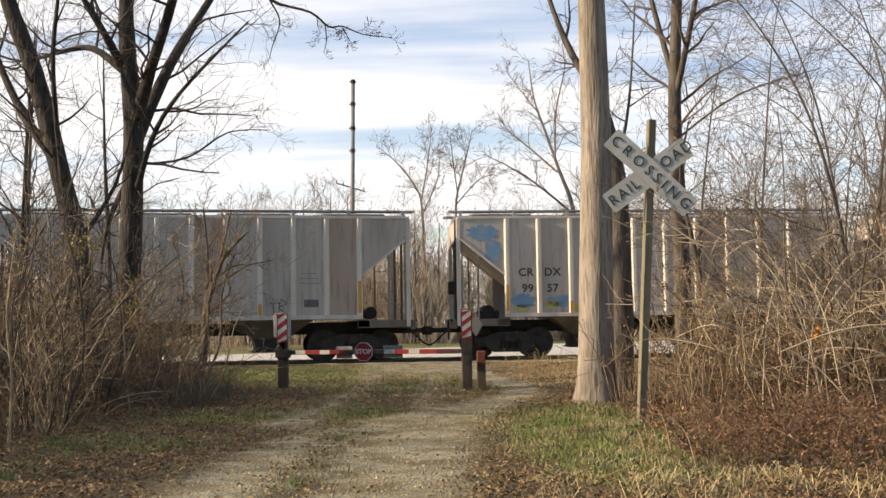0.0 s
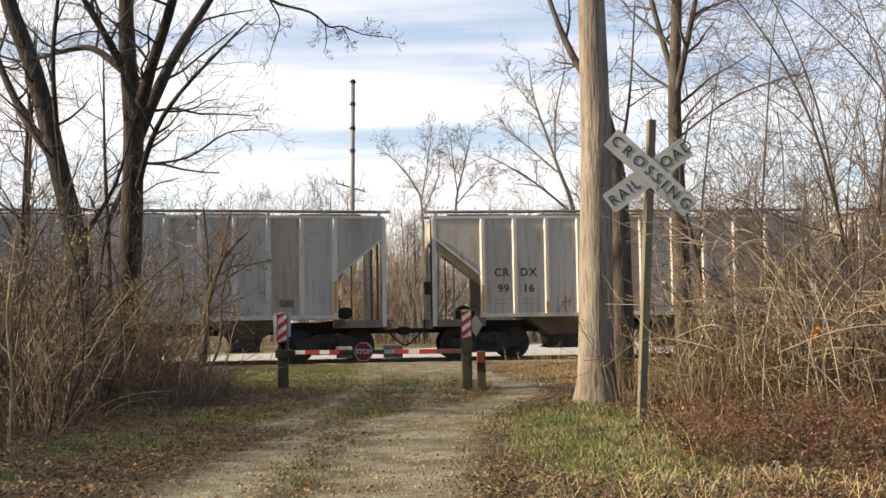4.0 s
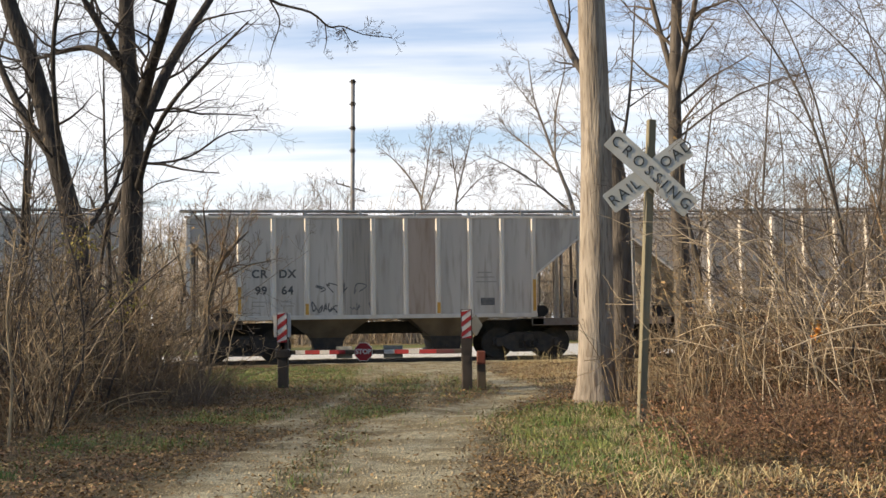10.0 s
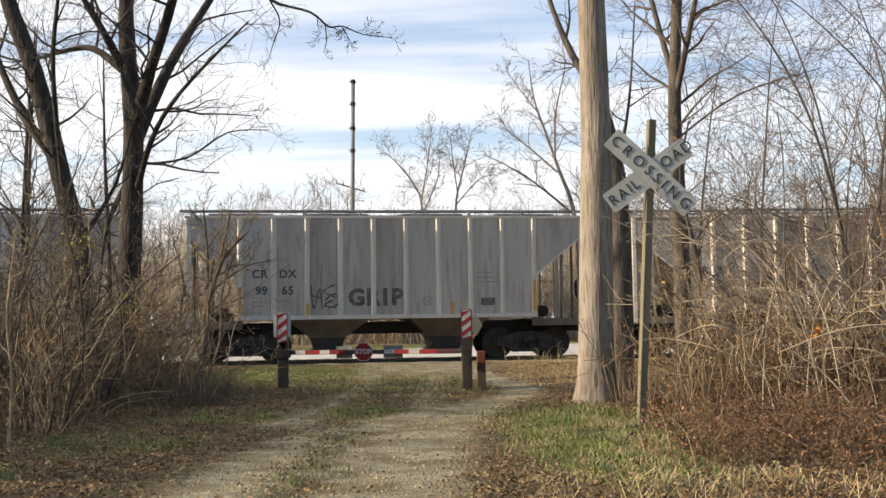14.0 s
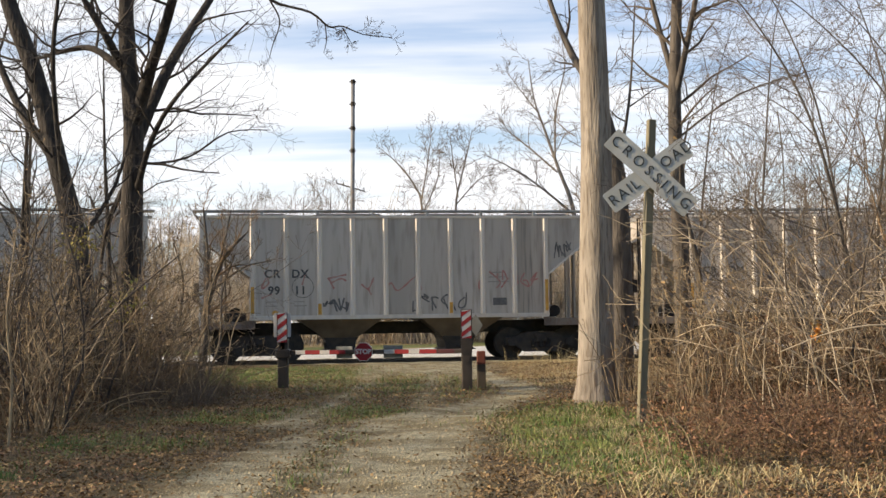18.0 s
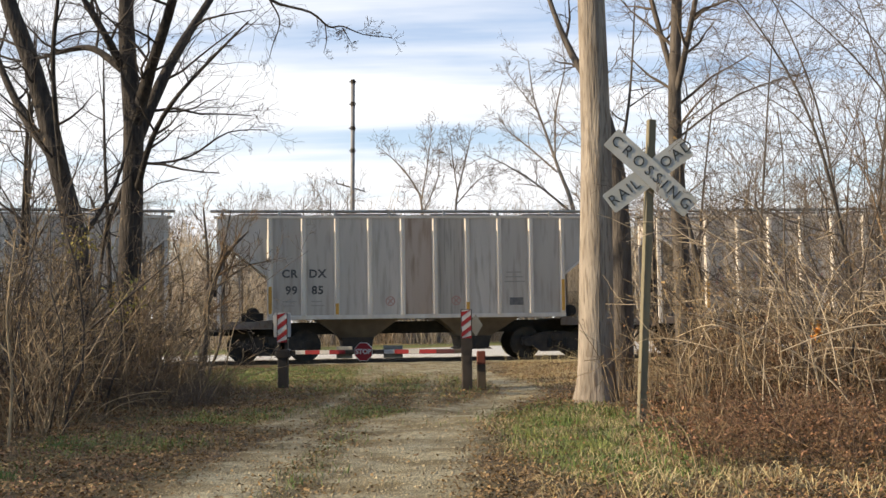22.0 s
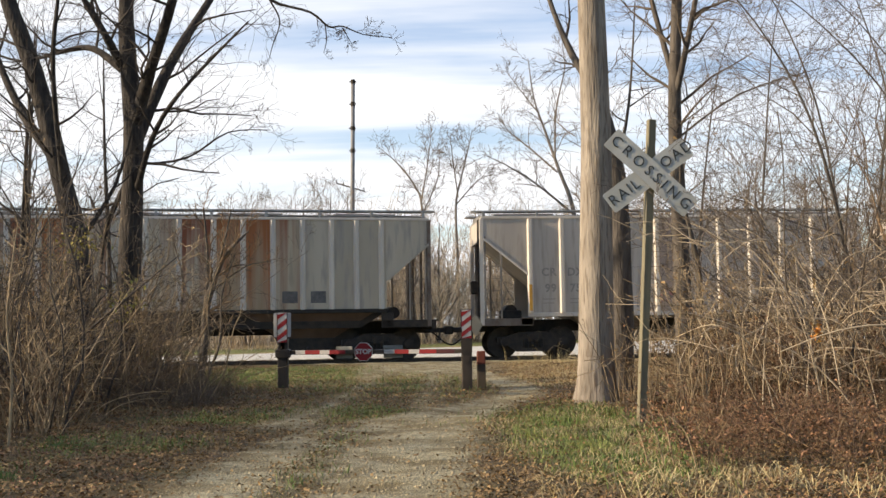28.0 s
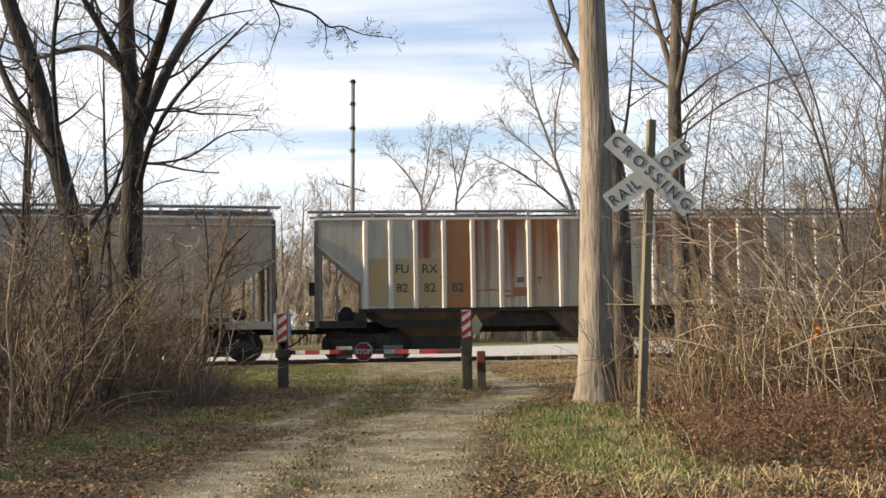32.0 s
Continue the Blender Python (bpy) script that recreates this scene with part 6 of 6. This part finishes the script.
for k in range(9):
    y = rs.uniform(12.5, 19.5)
    plant("p", -4.6 - rs.random() * 2.4, y, rs.uniform(0.8, 1.2), rs.uniform(0, 6.28), "leafless shrub of forked brown stems", "left thicket")
for k in range(16):
    y = rs.uniform(14.5, 21.5)
    plant("l", -3.9 - 0.05 * (y - 14) - rs.random() * 2.2, y, rs.uniform(0.6, 1.0), rs.uniform(0, 6.28), "dense dark heap of dead stems", "left thicket")
for k in range(8):
    y = rs.uniform(13.5, 20.5)
    plant(rs.choice("lp"), -5.0 - rs.random() * 1.9, y, rs.uniform(1.0, 1.4), rs.uniform(0, 6.28), "dense dark heap of dead stems", "left thicket")
for x, y, sc in ((2.45, 12.2, 0.7), (2.75, 13.0, 0.85), (2.9, 12.0, 0.8), (3.1, 13.8, 0.9), (2.6, 13.9, 0.75), (3.3, 12.6, 0.85), (3.5, 11.4, 0.8), (2.8, 11.2, 0.55)):
    plant("m", x, y, sc, rs.uniform(0, 6.28), "clump of upright tan stems", "right thicket")
for x, y, sc in ((-3.95, 11.7, 0.75), (-4.5, 12.3, 0.9)):
    plant("a", x, y, sc, rs.uniform(0, 6.28), "fan of bare tan stems at the thicket's edge", "left thicket")
for x, y, sc in ((-5.4, 13.4, 1.1), (-4.6, 14.6, 0.9), (-6.2, 15.0, 1.15)):
    plant("n", x, y, sc, rs.uniform(0, 6.28), "leafless shrub of tall dark stems", "left thicket")
for k in range(22):
    y = rs.uniform(14.6, 18.8)
    plant(rs.choice("ll" + "b"), -3.0 - 0.07 * (y - 14.6) - rs.random() * 1.2, y, rs.uniform(0.22, 0.40), rs.uniform(0, 6.28), "low dark heap of dead stems", "left thicket")
for k in range(7):
    y = rs.uniform(13, 18.5)
    plant("r", -4.7 - rs.random() * 0.12 * y, y, rs.uniform(0.55, 0.80), rs.uniform(0, 6.28), "tall thin leafless shrub", "left thicket")
for x, y, sc in ((2.15, 13.3, 0.40), (2.3, 14.2, 0.55), (2.45, 13.6, 0.5), (2.35, 15.0, 0.6), (2.6, 14.8, 0.65), (2.2, 14.0, 0.38)):
    plant("m" if sc < 0.5 else "k", x, y, sc, rs.uniform(0, 6.28), "thin weed stems between the trunk and the sign", "right thicket")
# unseen shrubs added outside the view, to the south-west, to shade the left ground
for x, y, sc in ((-5.2, 8.6, 0.9), (-5.6, 10.2, 1.0), (-6.4, 7.4, 1.0), (-7.0, 9.2, 1.1), (-6.2, 11.0, 1.0), (-8.2, 8.2, 1.1), (-8.0, 10.8, 1.1), (-6.0, 6.0, 0.9), (-7.5, 12.4, 1.0)):
    plant("i", x, y, sc, rs.uniform(0, 6.28), "leafless shrub of stout brown stems", "left thicket")
for x, y in ((-6.4, 8.2), (-7.2, 9.4), (-6.0, 9.8), (-7.6, 7.2), (-8.4, 9.0), (-6.9, 10.8)):
    plant("e", x, y, rs.uniform(0.7, 0.95), rs.uniform(0, 6.28), "tall thin leafless shrub", "left thicket")
# brush beyond the line, too many stems to tell apart
far_spots = []
for k in range(84):
    x = rs.uniform(-26, 30)
    y = 51 + (x + 8.6) * 1.0 + rs.uniform(1.5, 12) if x > -8.6 else rs.uniform(52, 64)
    far_spots.append((rs.choice("ffg"), x, min(y, rs.uniform(70, 78)), rs.uniform(0.8, 1.25), rs.uniform(0, 6.28)))
for k in range(84):
    far_spots.append(("f", rs.uniform(-28, 32), rs.uniform(64, 80), rs.uniform(1.25, 1.85), rs.uniform(0, 6.28)))
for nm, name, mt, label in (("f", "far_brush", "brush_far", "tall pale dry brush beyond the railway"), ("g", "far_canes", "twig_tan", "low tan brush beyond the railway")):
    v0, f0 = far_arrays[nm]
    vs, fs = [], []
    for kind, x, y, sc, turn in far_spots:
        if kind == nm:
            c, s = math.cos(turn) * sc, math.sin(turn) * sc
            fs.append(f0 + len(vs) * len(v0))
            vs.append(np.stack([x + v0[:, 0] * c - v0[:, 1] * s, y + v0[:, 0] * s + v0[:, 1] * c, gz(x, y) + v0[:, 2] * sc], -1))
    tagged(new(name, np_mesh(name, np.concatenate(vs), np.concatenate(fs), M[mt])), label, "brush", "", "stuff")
for k in range(10):
    plant("b", rs.uniform(-4.8, -3.7), rs.uniform(16.0, 20), rs.uniform(0.3, 0.45), rs.uniform(0, 6.28), "low heap of brown stems", "left thicket")
for nm, (ob, used) in kinds.items():
    if not used:
        plant(nm, 9, 14, 0.8, 0, "leafless shrub", "right thicket")

# the last coloured leaves, and single stems
def leafy_twig(x, y, z, n, spread, material, label, seed):
    rr = random.Random(seed)
    ob = thing("leafy_twig", at(x, y), label, "twig")
    tb = Tubes()
    pts, _ = smooth_line([(0.1, 0.05, -0.05), (0.05, 0.0, z * 0.5), (0, 0, z), (-0.12, 0, z + 0.12)], [1] * 4)
    tb.add(pts, [0.006 * (1 - 0.6 * i / len(pts)) for i in range(len(pts))], 4)
    st = new("stem", tb.mesh("stem", M["twig_tan"]))
    st.parent = ob
    r2 = np.random.default_rng(seed)
    cs = np.array([0, 0, z]) + r2.normal(0, 1, (n, 3)) * np.array(spread)
    lv, lf = leaf_quads(r2, cs, 0.028 if z < 0.7 else 0.055, 1.6)
    lo = new("leaf_cover", np_mesh("leaf_cover", lv, lf, material, False))
    lo.parent = ob
    lo["kind"] = "stuff"


leafy_twig(-4.41, 14.0, 2.05, 110, (0.12, 0.1, 0.12), M["yellow_leaf"], "stem with a few yellow-green leaves", 3)
leafy_twig(-3.95, 14.2, 1.35, 90, (0.15, 0.1, 0.15), M["yellow_leaf"], "stem with a few yellow-green leaves", 4)
for k, (x, y, z) in enumerate(((1.42, 8.0, 0.32), (1.52, 8.2, 0.38), (1.36, 8.3, 0.28), (1.62, 7.9, 0.3))):
    leafy_twig(x, y, z, 90, (0.05, 0.05, 0.13), M["red_leaf"], "dried rust-brown weed beside the trail", 60 + k)
leafy_twig(3.42, 10.6, 0.93, 44, (0.035, 0.03, 0.055), M["orange_leaf"], "stem with curled orange leaves", 5)
tb = Tubes()
pts, _ = smooth_line([(1.6, 0.3, -0.1), (0.9, 0.1, 0.75), (0.1, 0, 0.95), (-0.45, 0, 0.92), (-0.95, 0.05, 0.74)], [1] * 5)
tb.add(pts, [0.013 * (1 - 0.7 * i / len(pts)) for i in range(len(pts))], 6)
cane = thing("bent_cane", at(3.85, 10.0), "long pale bent cane over the brush", "cane")
ob = new("stem", tb.mesh("stem", M["twig_pale"]))
ob.parent = cane
rc = random.Random(19)
for k in range(26):
    y = rc.uniform(10.4, 14.5)
    x = y * rc.uniform(0.27, 0.42)
    h = rc.uniform(0.7, 2.1)
    run = rc.uniform(0.8, 1.9) * (-1 if rc.random() < 0.72 else 1)
    pts, _ = smooth_line([(0, 0, -0.1), (run * 0.12, 0.1, h * 0.55), (run * 0.4, rc.uniform(-0.2, 0.2), h * 0.92), (run * 0.75, rc.uniform(-0.3, 0.3), h * rc.uniform(0.9, 1.08)), (run, rc.uniform(-0.3, 0.3), h * rc.uniform(0.7, 1.1))], [1] * 5)
    r = rc.uniform(0.005, 0.0095)
    tb = Tubes()
    tb.add(pts, [r * (1 - 0.65 * i / len(pts)) for i in range(len(pts))], 5)
    for q in range(3):
        limb((tb, tb), rc, pts[8 + 3 * q], (run * 0.4, rc.uniform(-0.4, 0.4), rc.uniform(-0.2, 0.7)), rc.uniform(0.3, 0.7), r * 0.5, 2, SHR)
    cane = thing("bent_cane", at(x, y), "thin pale cane arching over the brush", "cane", "pale canes")
    ob = new("stem", tb.mesh("stem", M["twig_pale"]))
    ob.parent = cane
bare_tree("sapling", at(-3.9, 10.4), [([(0, 0, -0.1), (0.03, 0, 0.6), (-0.02, 0, 1.2), (0.05, 0.05, 2.0)], [0.014, 0.012, 0.009, 0.004], 0.3, 0.5, 6)], SHR, 301, M["twig_tan"], M["twig_tan"], "thin pale sapling at the trail's edge")

# ---- steel pole, far posts ----
pole = thing("utility_pole", at(-8.9, 112), "tall grey steel transmission pole beyond the wood", "utility pole")
bm = nb()
rod(bm, (0, 0, -1), (0.33, 0, 25.0), 0.24, 12, 0.19)
part("shaft", bm, M["concrete"], pole, "", True)
for z in (22.6, 20.2, 18.0, 24.8):
    bm = nb()
    x = 0.33 * z / 25
    rod(bm, (x, 0, z - 0.2), (x, 0, z + 0.2), 0.225, 10)
    bx(bm, x - 0.36, x + 0.30, -0.06, 0.06, z - 0.05, z + 0.05)
    part("bracket", bm, M["truck_steel"], pole)
bm = nb()
rod(bm, (-1.4, 0, 14.85), (1.4, 0, 14.0), 0.065, 6)
for x, z in ((-1.35, 14.85), (-0.7, 14.65), (1.3, 14.03)):
    rod(bm, (x, 0, z), (x, 0, z + 0.35), 0.05, 6)
part("crossarm", bm, M["truck_steel"], pole)
for x, y in ((4.45, 60.5), (5.0, 60.5), (8.6, 61.5)):
    ob = square_post("wooden_post", x, y, 0.2, 0.75, M["post_wood"], "short wooden post on the grass beyond the line")
    bm = nb()
    bx(bm, -0.11, 0.11, -0.11, 0.11, 0.75, 0.79, 0.01)
    part("cap", bm, M["gate_brown"], ob)

# ---- loose leaves, grass, stones ----
rg = np.random.default_rng(12)


def throw(n, x0, x1, y0, y1, weight):
    """Random places on the ground, more of them near the viewer, kept by weight."""
    u = rg.random(n)
    y = y0 * (y1 / y0) ** u
    x = rg.uniform(x0, x1, n)
    keep = rg.random(n) < weight(x, y)
    return x[keep], y[keep]


def stuff(name, v, f, material, label, category, smooth=False):
    return tagged(new(name, np_mesh(name, v, f, material, smooth)), label, category, "", "stuff")


def litter_w(x, y):
    w = 1 - 0.965 * gravel_at(x, y)
    return np.clip(w * (1 - 0.25 * green_at(x, y) - 0.4 * blob(x, y, 1.38, 10.6, 1.1, 5.0)), 0.008, 1)


for nm, cnt, mt, lab in (("leaf_litter", 130000, "dead_leaf", "scattered brown fallen leaves on the ground"), ("russet_litter", 40000, "red_leaf", "scattered russet fallen leaves on the ground")):
    x, y = throw(int(cnt * 1.15), -8, 8, 5.5, 31, litter_w)
    if nm == "russet_litter":
        k = (x > 1.0) | (x < -2.2)
        x, y = x[k], y[k]
    c = np.stack([x, y, ground_z(x, y) + rg.uniform(0.005, 0.03, len(x))], -1)
    v, f = leaf_quads(rg, c, 0.034, 0.8)
    stuff(nm, v, f, M[mt], lab, "leaves")


def blades(x, y, h, lean, width):
    n = len(x)
    z = ground_z(x, y)
    a = rg.uniform(0, 2 * np.pi, n)
    hh = h * rg.uniform(0.4, 1.2, n) * (0.75 + 0.45 * np.sin(x * 7.3 + 1.7 * np.sin(y * 3.1)) * np.sin(y * 5.3 + 0.8 * x))
    b = rg.uniform(0, 2 * np.pi, n)
    off = lean * hh * rg.uniform(0.1, 1.0, n)
    w = width * rg.uniform(0.7, 1.3, n) / 2
    wx, wy = np.cos(a) * w, np.sin(a) * w
    dx, dy = np.cos(b) * off, np.sin(b) * off
    v = np.stack([
        np.stack([x - wx, y - wy, z - 0.01], -1), np.stack([x + wx, y + wy, z - 0.01], -1),
        np.stack([x + dx * 0.35 + wx * 0.8, y + dy * 0.35 + wy * 0.8, z + hh * 0.6], -1), np.stack([x + dx * 0.35 - wx * 0.8, y + dy * 0.35 - wy * 0.8, z + hh * 0.6], -1),
        np.stack([x + dx + wx * 0.15, y + dy + wy * 0.15, z + hh * (1 - 0.3 * lean)], -1), np.stack([x + dx - wx * 0.15, y + dy - wy * 0.15, z + hh * (1 - 0.3 * lean)], -1)], 1)
    q = np.arange(n)[:, None] * 6
    f = np.concatenate([q + np.array([[0, 1, 2, 3]]), q + np.array([[3, 2, 4, 5]])])
    return v.reshape(-1, 3), f


x, y = throw(165000, -6.5, 3.2, 5.8, 31, lambda x, y: green_at(x, y) ** 1.3 * 0.9 * (0.35 + 0.65 * (np.sin(x * 6.1 + 2.2 * np.sin(y * 2.3)) * np.sin(y * 4.7 + x) > -0.3)) * (1 - 0.95 * gravel_at(x, y)))
v, f = blades(x, y, 0.125, 1.5, 0.006)
stuff("green_grass", v, f, M["grass_green"], "short green grass on the verge", "grass")
x, y = throw(15000, 0.4, 2.6, 7.0, 15.0, lambda x, y: 0.7 * blob(x, y, 1.45, 10.6, 1.2, 5.0) * (np.sin(x * 5 + 1.5 * np.sin(y * 3)) > -0.3))
v, f = blades(x, y, 0.13, 2.2, 0.005)
stuff("straw", v, f, M["grass_dry"], "dead straw lying among the green grass", "grass")
x, y = throw(60000, -6, 9, 17, 33.0, lambda x, y: np.clip(dry_at(x, y), 0, 1) * 0.5 * (1 - 0.97 * gravel_at(x, y)) * (to_line(x, y) < -1.9))
v, f = blades(x, y, 0.07, 1.2, 0.008)
stuff("dry_grass", v, f, M["grass_dry"], "short straw-coloured dry grass", "grass")
x, y = throw(9000, 0.4, 3.6, 6.2, 8.6, lambda x, y: 0.6 * rg.random(len(x)) * blob(x, y, 1.6, 6.95, 1.5, 0.9) * (np.sin(x * 11 + 2 * np.sin(y * 5)) * np.sin(y * 9 + x * 3) > 0.05))
v, f = blades(x, y, 0.24, 2.6, 0.006)
stuff("tall_dry_grass", v, f, M["grass_dry"], "pale dry grass at the trail's edge", "grass")
x, y = throw(1800, 1.5, 5.0, 24, 33, lambda x, y: 0.4 * (to_line(x, y) < -2.2) * blob(x, y, 3.2, 30.5, 1.9, 3.0))
v, f = blades(x, y, 0.5, 0.7, 0.009)
stuff("weeds", v, f, M["grass_dry"], "tall dry weeds beside the track", "grass")
# stones on the trail
x, y = throw(16000, -3.2, 2.2, 5.8, 31, lambda x, y: gravel_at(x, y) * 0.8)
c = np.stack([x, y, ground_z(x, y)], -1)
s = (0.006 + 0.016 * rg.random(len(x)) ** 3)[:, None]
oct_ = np.array([(1, 0, 0), (0, 1, 0), (-1, 0, 0), (0, -1, 0), (0, 0, 0.7), (0, 0, -0.7)])
v = (c[:, None, :] + oct_[None] * s[:, None, :] * rg.uniform(0.6, 1.3, (len(x), 6, 1))).reshape(-1, 3)
tri = np.array([(0, 1, 4), (1, 2, 4), (2, 3, 4), (3, 0, 4), (1, 0, 5), (2, 1, 5), (3, 2, 5), (0, 3, 5)])
stuff("gravel", v, (np.arange(len(x))[:, None, None] * 6 + tri[None]).reshape(-1, 3), M["stone"], "loose pale gravel on the trail", "gravel")


# ---- what moves ----
def motions():
    times = [i * 0.5 for i in range(65)]
    for car, mid, reach in CARS:
        rows = []
        for t in times:
            a, c = line_at(mid + train_shift(t) - reach)[0], line_at(mid + train_shift(t) + reach)[0]
            rows.append((t, Matrix.Translation((a + c) / 2) @ Matrix.Rotation(math.atan2(c.y - a.y, c.x - a.x), 4, "Z")))
        walk(car, rows)
    turns = [i / 6 for i in range(193)]
    angles = [math.degrees(train_shift(t) / WHEEL_R) for t in turns]
    for x in (-0.89, 0.89):
        rows = [(t, pose(x, 0, WHEEL_R + RAIL_TOP, 0, a, 0)) for t, a in zip(turns, angles)]
        for car, mid, reach in CARS:
            for tr in car.children:
                if tr.name.startswith("truck"):
                    for ws in tr.children:
                        if ws.name.startswith("wheelset") and abs(ws.location.x - x) < 0.01:
                            walk(ws, rows)


motions()
